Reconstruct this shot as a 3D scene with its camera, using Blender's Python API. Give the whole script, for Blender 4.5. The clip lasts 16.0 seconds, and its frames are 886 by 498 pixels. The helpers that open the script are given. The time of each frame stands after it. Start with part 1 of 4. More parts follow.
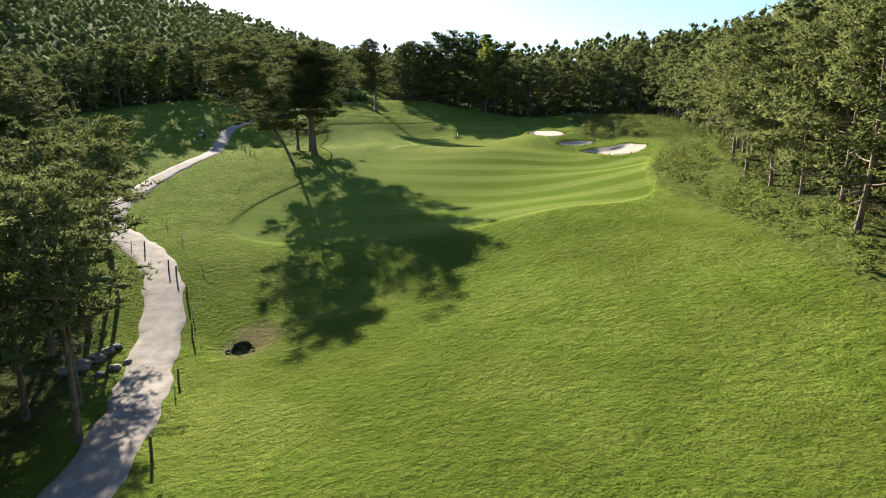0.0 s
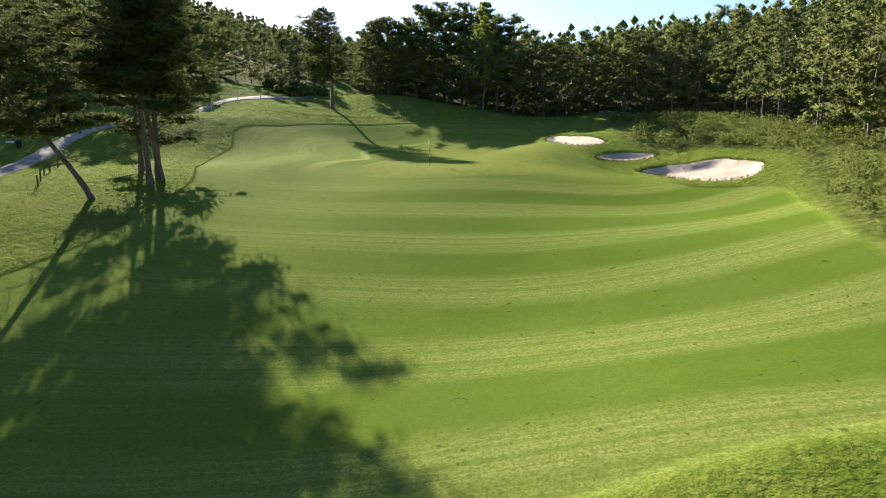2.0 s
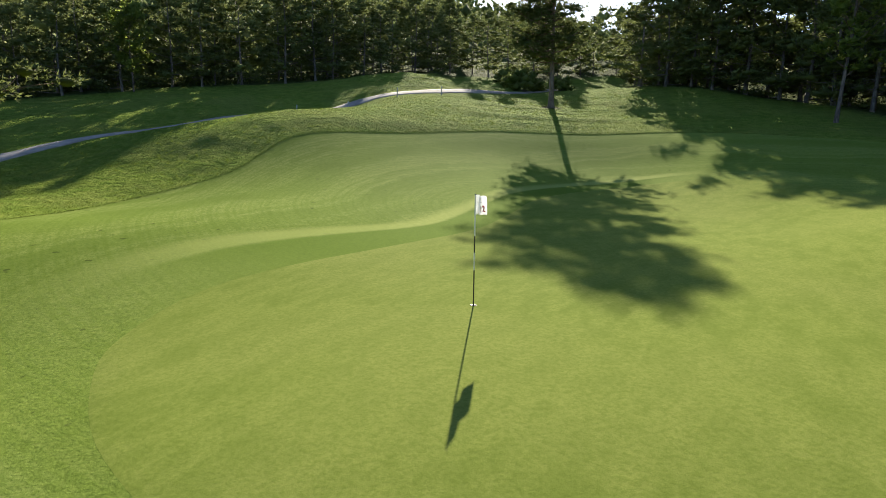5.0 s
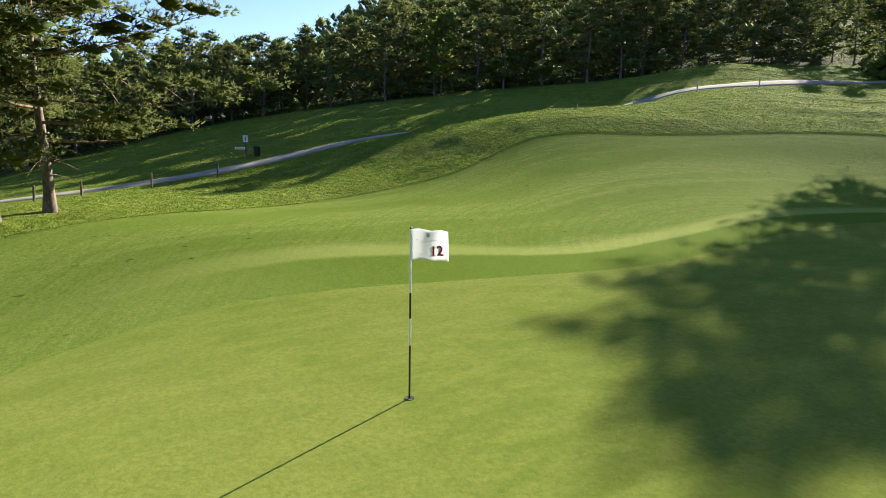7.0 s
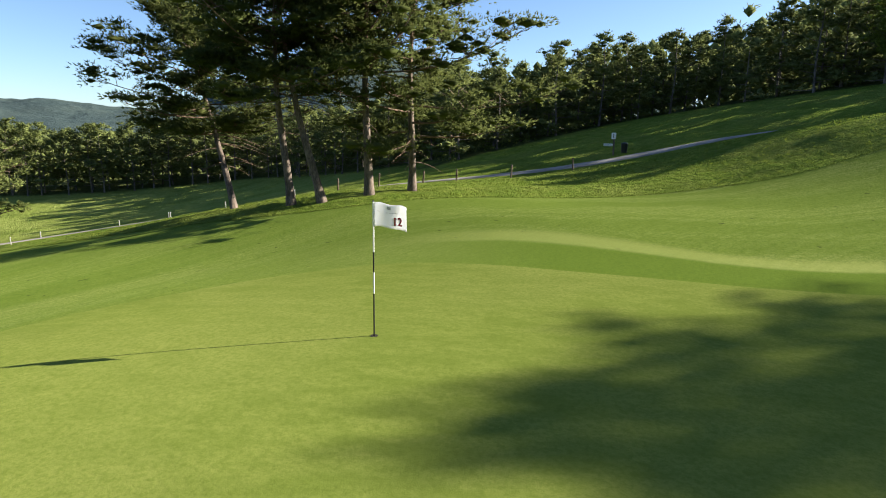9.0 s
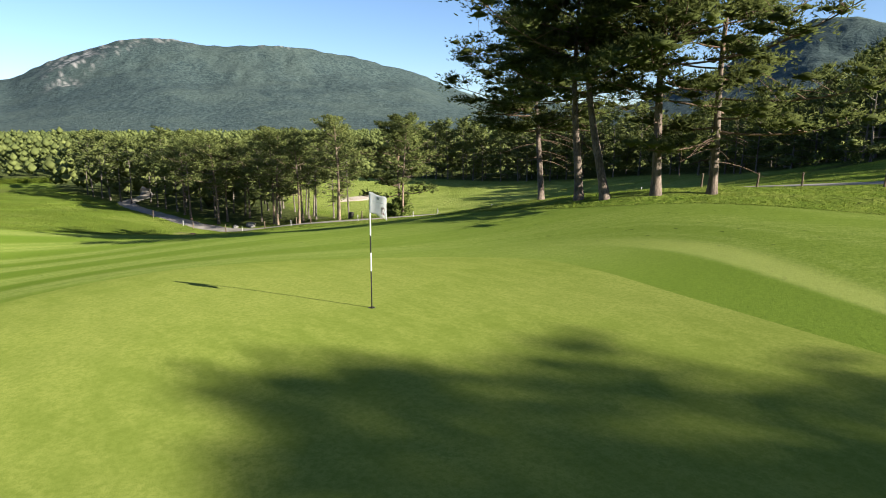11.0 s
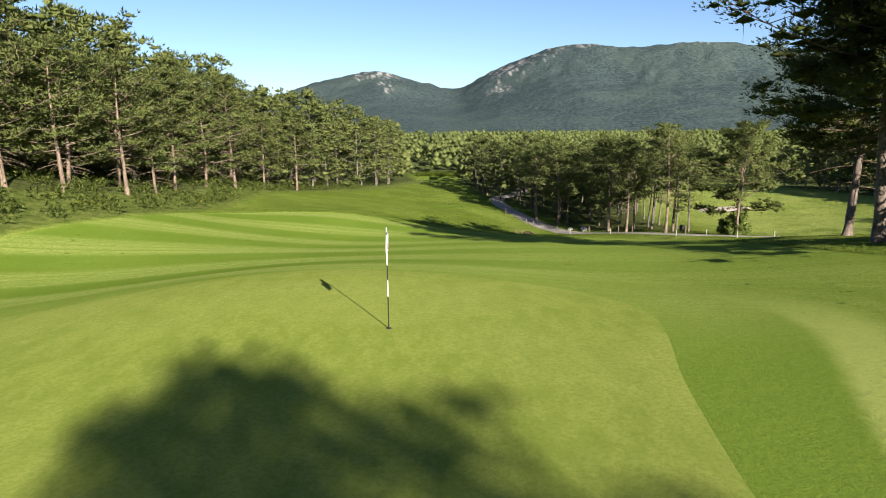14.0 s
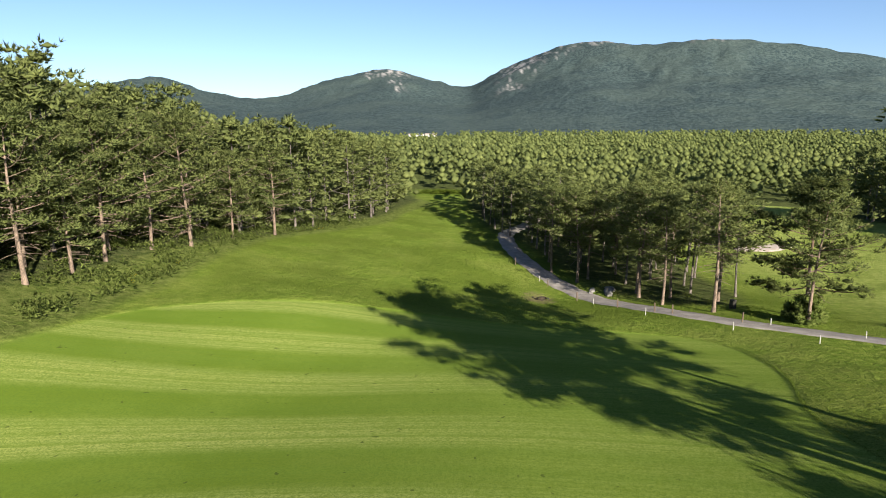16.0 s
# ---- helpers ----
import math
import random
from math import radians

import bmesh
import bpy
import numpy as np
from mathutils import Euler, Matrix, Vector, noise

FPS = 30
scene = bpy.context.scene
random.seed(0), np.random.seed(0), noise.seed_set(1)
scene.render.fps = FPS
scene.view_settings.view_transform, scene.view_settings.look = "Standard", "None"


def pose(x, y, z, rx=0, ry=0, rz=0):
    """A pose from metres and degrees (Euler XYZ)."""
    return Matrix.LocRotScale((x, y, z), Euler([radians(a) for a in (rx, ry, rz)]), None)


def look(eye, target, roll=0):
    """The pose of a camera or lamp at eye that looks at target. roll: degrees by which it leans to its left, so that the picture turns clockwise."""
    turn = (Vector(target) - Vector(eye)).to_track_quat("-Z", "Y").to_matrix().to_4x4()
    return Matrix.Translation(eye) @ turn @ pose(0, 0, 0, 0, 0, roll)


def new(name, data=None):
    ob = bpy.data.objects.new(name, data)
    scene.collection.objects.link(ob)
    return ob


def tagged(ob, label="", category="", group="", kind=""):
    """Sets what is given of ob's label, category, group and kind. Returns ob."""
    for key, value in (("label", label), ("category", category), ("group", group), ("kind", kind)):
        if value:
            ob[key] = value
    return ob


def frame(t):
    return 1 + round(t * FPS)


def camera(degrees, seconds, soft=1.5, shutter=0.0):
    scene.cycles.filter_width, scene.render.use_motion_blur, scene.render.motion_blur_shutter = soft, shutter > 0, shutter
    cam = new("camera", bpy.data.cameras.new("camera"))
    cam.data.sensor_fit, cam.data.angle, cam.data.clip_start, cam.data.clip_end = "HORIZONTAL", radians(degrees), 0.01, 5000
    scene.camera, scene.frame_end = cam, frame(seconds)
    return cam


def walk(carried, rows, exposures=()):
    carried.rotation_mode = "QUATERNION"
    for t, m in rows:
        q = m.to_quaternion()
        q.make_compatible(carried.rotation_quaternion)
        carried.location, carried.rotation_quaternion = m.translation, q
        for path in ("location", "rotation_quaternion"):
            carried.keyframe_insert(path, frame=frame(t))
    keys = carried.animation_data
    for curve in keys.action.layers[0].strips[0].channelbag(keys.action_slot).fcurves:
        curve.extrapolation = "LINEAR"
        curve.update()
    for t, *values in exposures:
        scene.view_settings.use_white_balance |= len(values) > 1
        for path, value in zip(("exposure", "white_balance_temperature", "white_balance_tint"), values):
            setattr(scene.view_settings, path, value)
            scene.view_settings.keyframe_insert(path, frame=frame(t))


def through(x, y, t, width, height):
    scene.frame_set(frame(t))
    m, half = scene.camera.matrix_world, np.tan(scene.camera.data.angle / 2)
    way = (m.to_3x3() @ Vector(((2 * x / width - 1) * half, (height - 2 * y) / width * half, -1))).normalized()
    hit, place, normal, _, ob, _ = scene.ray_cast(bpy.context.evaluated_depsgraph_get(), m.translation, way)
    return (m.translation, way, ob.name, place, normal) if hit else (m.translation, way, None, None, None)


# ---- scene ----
EXPOSURE = 1.5
cam = camera(71.4, 16.0, 1.0)
PATH = [
    (0, (-1.136, -87.146, 2.814), (-1.161, -85.184, 2.428), -0.8),
    (0.5, (0.226, -73.957, 2.828), (0.196, -71.994, 2.446), -0.8),
    (1, (0.947, -63.545, 2.97), (0.916, -61.582, 2.591), -0.9),
    (1.5, (1.03, -57.492, 2.802), (1.004, -55.529, 2.423), -0.9),
    (2, (1.929, -50.64, 2.787), (1.893, -48.676, 2.411), -0.7),
    (2.5, (3.283, -42.049, 3.069), (3.187, -40.087, 2.694), -0.7),
    (3, (4.313, -33.088, 3.199), (4.083, -31.135, 2.829), -0.6),
    (5.5, (5.464, -7.551, 3.128), (4.257, -5.995, 2.781), 0.8),
    (6, (5.648, -5.754, 3.179), (4.243, -4.375, 2.828), 0.9),
    (6.5, (5.918, -4.219, 3.194), (4.321, -3.068, 2.842), 0.9),
    (7, (6.53, -3.055, 3.21), (4.794, -2.127, 2.855), 1.0),
    (7.5, (7.339, -1.895, 3.19), (5.451, -1.345, 2.827), 0.8),
    (8, (8.163, -0.575, 3.187), (6.208, -0.371, 2.817), 0.8),
    (8.5, (8.651, 1.058, 3.196), (6.689, 0.948, 2.821), 0.8),
    (9, (8.844, 3.08, 3.247), (6.928, 2.65, 2.864), 0.8),
    (11.5, (4.359, 10.436, 3.408), (3.435, 8.711, 2.997), 0.1),
    (12, (3.166, 11.28, 3.435), (2.514, 9.434, 3.023), 0.0),
    (12.5, (1.865, 11.893, 3.483), (1.462, 9.977, 3.073), -0.2),
    (13, (0.689, 12.316, 3.489), (0.49, 10.368, 3.08), -0.2),
    (13.5, (-0.216, 12.515, 3.623), (-0.319, 10.56, 3.215), -0.4),
    (14, (-0.834, 12.268, 4.256), (-0.883, 10.311, 3.847), -0.4),
    (14.5, (-1.286, 10.999, 5.115), (-1.306, 9.041, 4.708), -0.3),
    (15, (-1.785, 8.092, 6.185), (-1.799, 6.134, 5.777), -0.3),
    (15.5, (-2.173, 4.202, 7.399), (-2.187, 2.245, 6.991), -0.3),
    (16, (-2.455, -0.239, 8.465), (-2.47, -2.195, 8.048), -0.4),
]
walk(cam, [(t, look(eye, target, roll)) for t, eye, target, roll in PATH],
     [(0, EXPOSURE + 0.42, 6750, 12), (3, EXPOSURE + 0.38, 6700, 12), (5.5, EXPOSURE + 0.45, 6700, 10), (7, EXPOSURE + 0.42, 6650, 10), (9, EXPOSURE + 0.2, 6550, 10), (11.5, EXPOSURE + 0.05, 6550, 10), (13.5, EXPOSURE - 0.1, 6600, 12), (16, EXPOSURE - 0.18, 6550, 12)])

# ---- world, sun, exposure ----
SUN_ELEV, SUN_AZ = 23.3, 24.9          # degrees above the horizon, and from +y towards -x
sun_dir = Vector((-math.sin(radians(SUN_AZ)) * math.cos(radians(SUN_ELEV)),
                  math.cos(radians(SUN_AZ)) * math.cos(radians(SUN_ELEV)), math.sin(radians(SUN_ELEV))))
world = bpy.data.worlds.new("world")
scene.world = world
world.use_nodes = True
wt = world.node_tree
sky = wt.nodes.new("ShaderNodeTexSky")
sky.sky_type, sky.sun_disc = "NISHITA", False
sky.sun_elevation, sky.sun_rotation = radians(SUN_ELEV), radians(360 - SUN_AZ)
sky.altitude, sky.air_density, sky.dust_density, sky.ozone_density = 900, 0.8, 0.9, 3.5
wt.links.new(sky.outputs[0], wt.nodes["Background"].inputs[0])
wt.nodes["Background"].inputs[1].default_value = 0.066
sun_lamp = bpy.data.lights.new("sun", "SUN")
sun_lamp.energy, sun_lamp.angle, sun_lamp.color = 5.0, radians(0.5), (1.0, 0.93, 0.80)
sun = new("sun", sun_lamp)
sun.matrix_world = look((0, 0, 60), Vector((0, 0, 60)) - sun_dir)

# ---- materials ----


def mat(name, rough=0.8, spec=0.3):
    m = bpy.data.materials.new(name)
    m.use_nodes = True
    b = m.node_tree.nodes["Principled BSDF"]
    b.inputs["Roughness"].default_value = rough
    b.inputs["Specular IOR Level"].default_value = spec
    return m, m.node_tree, b


class Net:
    """Short ways to add nodes to a material's tree."""

    def __init__(self, tree):
        self.t = tree
        self.coord = tree.nodes.new("ShaderNodeTexCoord").outputs["Object"]

    def put(self, sock, value):
        if isinstance(value, (int, float, tuple)):
            sock.default_value = value
        else:
            self.t.links.new(value, sock)

    def noise(self, scale, detail=3.0, rough=0.55, stretch=None, dist=0.0):
        n = self.t.nodes.new("ShaderNodeTexNoise")
        n.inputs["Scale"].default_value, n.inputs["Detail"].default_value = scale, detail
        n.inputs["Roughness"].default_value, n.inputs["Distortion"].default_value = rough, dist
        src = self.coord
        if stretch:
            mp = self.t.nodes.new("ShaderNodeMapping")
            mp.inputs["Scale"].default_value = stretch[:3]
            if len(stretch) > 3:
                mp.inputs["Rotation"].default_value = (0, 0, radians(stretch[3]))
            self.t.links.new(src, mp.inputs[0])
            src = mp.outputs[0]
        self.t.links.new(src, n.inputs["Vector"])
        return n.outputs["Fac"]

    def math(self, op, a, b=0.0, c=0.0, clamp=False):
        n = self.t.nodes.new("ShaderNodeMath")
        n.operation, n.use_clamp = op, clamp
        for sock, v in zip(n.inputs, (a, b, c)):
            self.put(sock, v)
        return n.outputs[0]

    def step(self, v, lo, hi, a=0.0, b=1.0):
        n = self.t.nodes.new("ShaderNodeMapRange")
        n.interpolation_type = "SMOOTHSTEP"
        self.put(n.inputs[0], v)
        for k, w in zip((1, 2, 3, 4), (lo, hi, a, b)):
            self.put(n.inputs[k], w)
        return n.outputs[0]

    def mix(self, f, a, b, blend="MIX"):
        n = self.t.nodes.new("ShaderNodeMix")
        n.data_type, n.blend_type = "RGBA", blend
        self.put(n.inputs[0], f)
        for sock, v in ((n.inputs[6], a), (n.inputs[7], b)):
            self.put(sock, (*v, 1.0) if isinstance(v, tuple) and len(v) == 3 else v)
        return n.outputs[2]

    def attr(self, name):
        n = self.t.nodes.new("ShaderNodeAttribute")
        n.attribute_name = name
        return n.outputs["Fac"]

    def along(self, value, scale, detail=3.0):
        n = self.t.nodes.new("ShaderNodeTexNoise")
        n.noise_dimensions = "1D"
        n.inputs["Scale"].default_value, n.inputs["Detail"].default_value = scale, detail
        self.t.links.new(value, n.inputs["W"])
        return n.outputs["Fac"]

    def bump(self, height, strength=0.5, dist=0.05, normal=None):
        n = self.t.nodes.new("ShaderNodeBump")
        n.inputs["Strength"].default_value, n.inputs["Distance"].default_value = strength, dist
        self.t.links.new(height, n.inputs["Height"])
        if normal:
            self.t.links.new(normal, n.inputs["Normal"])
        return n.outputs[0]

    def rand(self):
        n = self.t.nodes.new("ShaderNodeNewGeometry")
        return n.outputs["Random Per Island"]

    def obrand(self):
        return self.t.nodes.new("ShaderNodeObjectInfo").outputs["Random"]


def speckled(name, dark, light, scale, rough=0.8, bump=0.3, dist=0.02, spec=0.3, fine=6.0, stretch=None, metal=0.0):
    """A two-scale noisy surface between two colours."""
    m, t, b = mat(name, rough, spec)
    n = Net(t)
    big, small = n.noise(scale, 4, 0.6, stretch), n.noise(scale * fine, 3, 0.6, stretch)
    f = n.math("ADD", n.math("MULTIPLY", big, 0.6), n.math("MULTIPLY", small, 0.4))
    n.put(b.inputs["Base Color"], n.mix(n.step(f, 0.36, 0.66), dark, light))
    b.inputs["Metallic"].default_value = metal
    n.put(b.inputs["Normal"], n.bump(f, bump, dist))
    return m


def leafy(name, dark, light, tint=0.15, through=0.25, warm=(0.10, 0.09, 0.02), patch=0.0, toned=False, mottle=0.25):
    """Foliage: each clump and each blade its own shade, some light passing through."""
    m, t, b = mat(name, 0.85, 0.04)
    n = Net(t)
    f = n.rand()
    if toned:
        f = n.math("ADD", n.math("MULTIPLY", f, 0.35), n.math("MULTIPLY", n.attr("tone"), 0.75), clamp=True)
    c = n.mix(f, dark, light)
    c = n.mix(n.math("MULTIPLY", n.obrand(), tint), c, warm)
    c = n.mix(n.step(n.noise(0.9, 2), 0.35, 0.7, 0.0, mottle), c, tuple(0.6 * v for v in dark))
    if patch:
        c = n.mix(n.step(n.noise(0.05, 2), 0.48, 0.66, 0.0, patch), c, light)
    n.put(b.inputs["Base Color"], c)
    tr = t.nodes.new("ShaderNodeBsdfTranslucent")
    n.put(tr.inputs["Color"], n.mix(0.5, c, tuple(1.5 * v for v in light)))
    ms = t.nodes.new("ShaderNodeMixShader")
    ms.inputs[0].default_value = through
    t.links.new(b.outputs[0], ms.inputs[1])
    t.links.new(tr.outputs[0], ms.inputs[2])
    t.links.new(ms.outputs[0], t.nodes["Material Output"].inputs[0])
    return m


def grass_material(name, green=False):
    m, t, b = mat(name, 0.95, 0.004)
    b.inputs["Diffuse Roughness"].default_value = 0.22
    n = Net(t)
    fine, mid, broad = n.noise(12.0, 5, 0.8), n.noise(1.6, 4, 0.6), n.noise(0.16, 3, 0.55)
    if green:
        mid = n.noise(1.1, 6, 0.72, (1.7, 0.8, 1.0, 20))
        c = n.mix(n.step(mid, 0.37, 0.63), (0.132, 0.172, 0.026), (0.178, 0.214, 0.040))
        c = n.mix(n.step(broad, 0.4, 0.65, 0.0, 0.5), c, (0.196, 0.222, 0.050))
        c = n.mix(n.step(fine, 0.38, 0.66, 0.0, 0.6), c, (0.098, 0.138, 0.016))
        n.put(b.inputs["Base Color"], n.mix(0.03, c, (0.27, 0.25, 0.20)))
        n.put(b.inputs["Normal"], n.bump(n.math("ADD", fine, n.math("MULTIPLY", mid, 0.8)), 0.3, 0.02))
        return m
    dg, fair, scrub = n.attr("from_green"), n.attr("in_fairway"), n.attr("in_scrub")
    wob = n.math("MULTIPLY", n.math("SUBTRACT", mid, 0.5), 0.25)
    # mown bands that follow the front of the green
    band = n.math("MULTIPLY", n.math("ADD", n.attr("band"), n.math("MULTIPLY", wob, 1.6)), 2 * math.pi / 6.05)
    band = n.step(n.math("SINE", n.math("SUBTRACT", band, 6.2 * 2 * math.pi / 6.05)), -0.5, 0.5)
    lines = n.along(n.math("ADD", n.attr("band"), n.math("MULTIPLY", wob, 0.6)), 1.3, 4)
    round_green = n.step(n.along(n.math("ADD", n.math("MULTIPLY", dg, 0.4), n.math("MULTIPLY", broad, 2.2)), 1.0, 3), 0.40, 0.60, 0.30, 0.72)
    band = n.math("ADD", 0.5, n.math("MULTIPLY", n.math("SUBTRACT", band, 0.5), n.math("MULTIPLY", n.attr("contrast"), n.step(broad, 0.30, 0.55, 0.65, 1.0))))
    band = n.mix(n.attr("mown"), round_green, band)
    fairway = n.mix(band, (0.076, 0.128, 0.005), (0.244, 0.280, 0.072))
    fairway = n.mix(n.step(broad, 0.4, 0.62, 0.0, 0.4), fairway, (0.180, 0.236, 0.038))
    fairway = n.mix(n.math("MULTIPLY", n.attr("mown"), n.step(lines, 0.42, 0.60, 0.0, 0.35)), fairway, (0.098, 0.162, 0.018))
    combed = n.along(n.math("ADD", n.attr("band"), n.math("MULTIPLY", wob, 0.3)), 5.5, 2)
    fairway = n.mix(n.step(combed, 0.44, 0.62, 0.0, 0.4), fairway, (0.104, 0.158, 0.014))
    fairway = n.mix(n.step(fine, 0.42, 0.62, 0.0, 0.75), fairway, (0.072, 0.122, 0.012))
    rough = n.mix(n.step(mid, 0.32, 0.68), (0.132, 0.206, 0.023), (0.226, 0.284, 0.048))
    rough = n.mix(n.step(broad, 0.42, 0.64, 0.0, 0.6), rough, (0.215, 0.245, 0.054))
    rough = n.mix(n.step(n.noise(0.5, 4, 0.65), 0.46, 0.64, 0.0, 0.45), rough, (0.092, 0.148, 0.017))
    rough = n.mix(n.step(fine, 0.42, 0.62, 0.0, 0.75), rough, (0.062, 0.105, 0.007))
    # broad patches at the front, also darkened to paint in the backlit look
    rough = n.mix(n.math("MULTIPLY", n.attr("front"), n.step(n.noise(0.11, 4, 0.6), 0.38, 0.60, 0.15, 0.75)), rough, (0.082, 0.122, 0.012))
    rough = n.mix(n.math("MULTIPLY", n.attr("dry"), n.step(broad, 0.30, 0.60, 0.35, 0.85)), rough, n.mix(n.step(mid, 0.35, 0.65), (0.205, 0.262, 0.052), (0.290, 0.330, 0.086)))
    wild = n.mix(n.step(mid, 0.3, 0.7), (0.075, 0.112, 0.016), (0.170, 0.198, 0.050))
    wild = n.mix(n.step(fine, 0.38, 0.7, 0.0, 0.6), wild, (0.040, 0.060, 0.010))
    fairway = n.mix(n.step(n.noise(3.6, 4, 0.75), 0.46, 0.66, 0.0, 0.45), fairway, (0.086, 0.136, 0.010))
    # divots and small dark tufts
    fairway = n.mix(n.step(n.noise(2.6, 2, 0.5), 0.71, 0.75, 0.0, 0.7), fairway, (0.035, 0.055, 0.008))
    collar = n.mix(n.step(fine, 0.3, 0.75), (0.098, 0.156, 0.012), (0.070, 0.122, 0.009))
    edge = n.math("ADD", fair, n.math("MULTIPLY", wob, 0.5))
    c = n.mix(n.step(edge, -0.12, 0.12), fairway, rough)
    ring = n.math("ADD", n.attr("from_collar"), wob)
    # pale band beyond the collar: sunlight on the ridge, painted as colour
    c = n.mix(n.math("MULTIPLY", n.attr("collar"), n.step(ring, 3.6, 4.8, 1.0, 0.0)), c, n.mix(0.6, c, (0.300, 0.335, 0.090)))
    c = n.mix(n.math("MULTIPLY", n.attr("collar"), n.step(ring, 2.5, 3.0, 1.0, 0.0)), c, collar)
    c = n.mix(n.step(n.math("ADD", scrub, n.math("MULTIPLY", wob, 6.0)), -0.8, 0.8, 1.0, 0.0), c, wild)
    # needle litter under the woods
    c = n.mix(n.step(n.math("ADD", n.attr("in_wood"), n.math("MULTIPLY", wob, 8.0)), -1.5, 1.5, 0.9, 0.0), c,
              n.mix(n.step(mid, 0.35, 0.65), (0.036, 0.052, 0.014), (0.075, 0.085, 0.030)))
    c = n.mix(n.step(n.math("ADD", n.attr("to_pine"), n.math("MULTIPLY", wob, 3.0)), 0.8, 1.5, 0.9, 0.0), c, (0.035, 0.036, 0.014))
    # trodden earth round the drain
    c = n.mix(n.step(n.math("ADD", n.attr("to_drain"), n.math("MULTIPLY", wob, 10)), 0.6, 2.0, 0.8, 0.0), c, (0.17, 0.135, 0.075))
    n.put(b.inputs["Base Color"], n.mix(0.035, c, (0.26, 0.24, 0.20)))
    lump = n.math("ADD", n.math("MULTIPLY", n.noise(3.4, 5, 0.7), n.step(fair, -0.4, 0.4, 0.06, 1.1)), n.math("MULTIPLY", fine, n.step(fair, -0.4, 0.4, 0.08, 0.4)))
    lump = n.math("ADD", lump, n.math("MULTIPLY", n.noise(2.1, 4, 0.65), n.step(fair, -0.3, 0.8, 0.05, 2.0)))
    # tussocky ridges along the uncut bank
    ridge = n.along(n.math("ADD", n.math("MULTIPLY", fair, 1.0), n.math("MULTIPLY", n.noise(0.35, 3, 0.6), 2.6)), 1.5, 3)
    lump = n.math("ADD", lump, n.math("MULTIPLY", ridge, n.math("MULTIPLY", n.attr("bank"), 1.5)))
    n.put(b.inputs["Normal"], n.bump(lump, 1.0, 0.20))
    return m


GRASS = grass_material("mown_grass")
GREEN = grass_material("green_turf", True)
PATH_STONE = speckled("path_gravel", (0.205, 0.184, 0.162), (0.335, 0.306, 0.272), 1.2, 0.95, 0.35, 0.02, spec=0.05, fine=14)
SAND = speckled("bunker_sand", (0.36, 0.30, 0.24), (0.50, 0.43, 0.36), 0.9, 0.95, 0.4, 0.05, spec=0.05, fine=10)
BARK = speckled("pine_bark", (0.080, 0.062, 0.050), (0.205, 0.160, 0.128), 5.0, 0.9, 0.8, 0.04, fine=4, stretch=(1, 1, 0.3))
BARK_UP = speckled("upper_pine_bark", (0.085, 0.058, 0.042), (0.225, 0.150, 0.104), 5.0, 0.9, 0.6, 0.03, fine=4, stretch=(1, 1, 0.35))
BARK_GREY = speckled("grey_bark", (0.075, 0.064, 0.054), (0.215, 0.185, 0.155), 5.0, 0.9, 0.6, 0.03, fine=4, stretch=(1, 1, 0.35))
BARK_WARM = speckled("warm_grey_bark", (0.10, 0.075, 0.055), (0.29, 0.215, 0.16), 5.0, 0.9, 0.6, 0.03, fine=4, stretch=(1, 1, 0.35))
NEEDLES = leafy("pine_needles", (0.034, 0.052, 0.017), (0.140, 0.165, 0.050), warm=(0.12, 0.085, 0.03), through=0.35, toned=True)
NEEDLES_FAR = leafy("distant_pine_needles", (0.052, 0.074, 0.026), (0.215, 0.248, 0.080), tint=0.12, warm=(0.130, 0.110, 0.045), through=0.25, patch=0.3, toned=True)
LEAVES = leafy("broad_leaves", (0.110, 0.160, 0.025), (0.260, 0.320, 0.070), through=0.6)
SHRUB = leafy("shrub_leaves", (0.065, 0.100, 0.020), (0.195, 0.235, 0.065), through=0.3)
BLADE = leafy("grass_blades", (0.085, 0.135, 0.014), (0.170, 0.220, 0.034), through=0.3)
# darker copy of the blades, with the shade of cut edges in its colour
SHADED_EDGE_BLADE = leafy("edge_grass_blades", (0.055, 0.092, 0.010), (0.120, 0.165, 0.024), through=0.15)
WOOD_POST = speckled("weathered_post_wood", (0.09, 0.065, 0.045), (0.20, 0.15, 0.11), 6, 0.85, 0.5, 0.01, stretch=(1, 1, 0.2))
PALE_POST = speckled("pale_post_paint", (0.34, 0.33, 0.30), (0.52, 0.51, 0.47), 6, 0.8, 0.3, 0.006)
WHITE = speckled("white_enamel", (0.70, 0.70, 0.69), (0.82, 0.82, 0.81), 8, 0.4, 0.05, 0.002, spec=0.5)
BLACK = speckled("black_enamel", (0.010, 0.010, 0.011), (0.022, 0.022, 0.024), 8, 0.4, 0.05, 0.002, spec=0.5)
STONE = speckled("grey_stone", (0.11, 0.105, 0.095), (0.27, 0.255, 0.23), 3, 0.9, 0.7, 0.05)
DARK_STONE = speckled("damp_dark_stone", (0.020, 0.019, 0.016), (0.085, 0.078, 0.066), 3, 0.9, 0.7, 0.05)
EARTH = speckled("dark_earth", (0.015, 0.012, 0.010), (0.06, 0.045, 0.03), 4, 0.95, 0.8, 0.06)

# ---- shaping helpers ----


def link(name, verts, faces, material, parent=None, label="", smooth=False):
    me = bpy.data.meshes.new(name)
    me.from_pydata(verts, [], faces)
    me.validate()
    if smooth:
        me.shade_smooth()
    for one in material if isinstance(material, (list, tuple)) else (material,):
        me.materials.append(one)
    ob = new(name, me)
    ob.parent = parent
    if label:
        tagged(ob, label)
    return ob


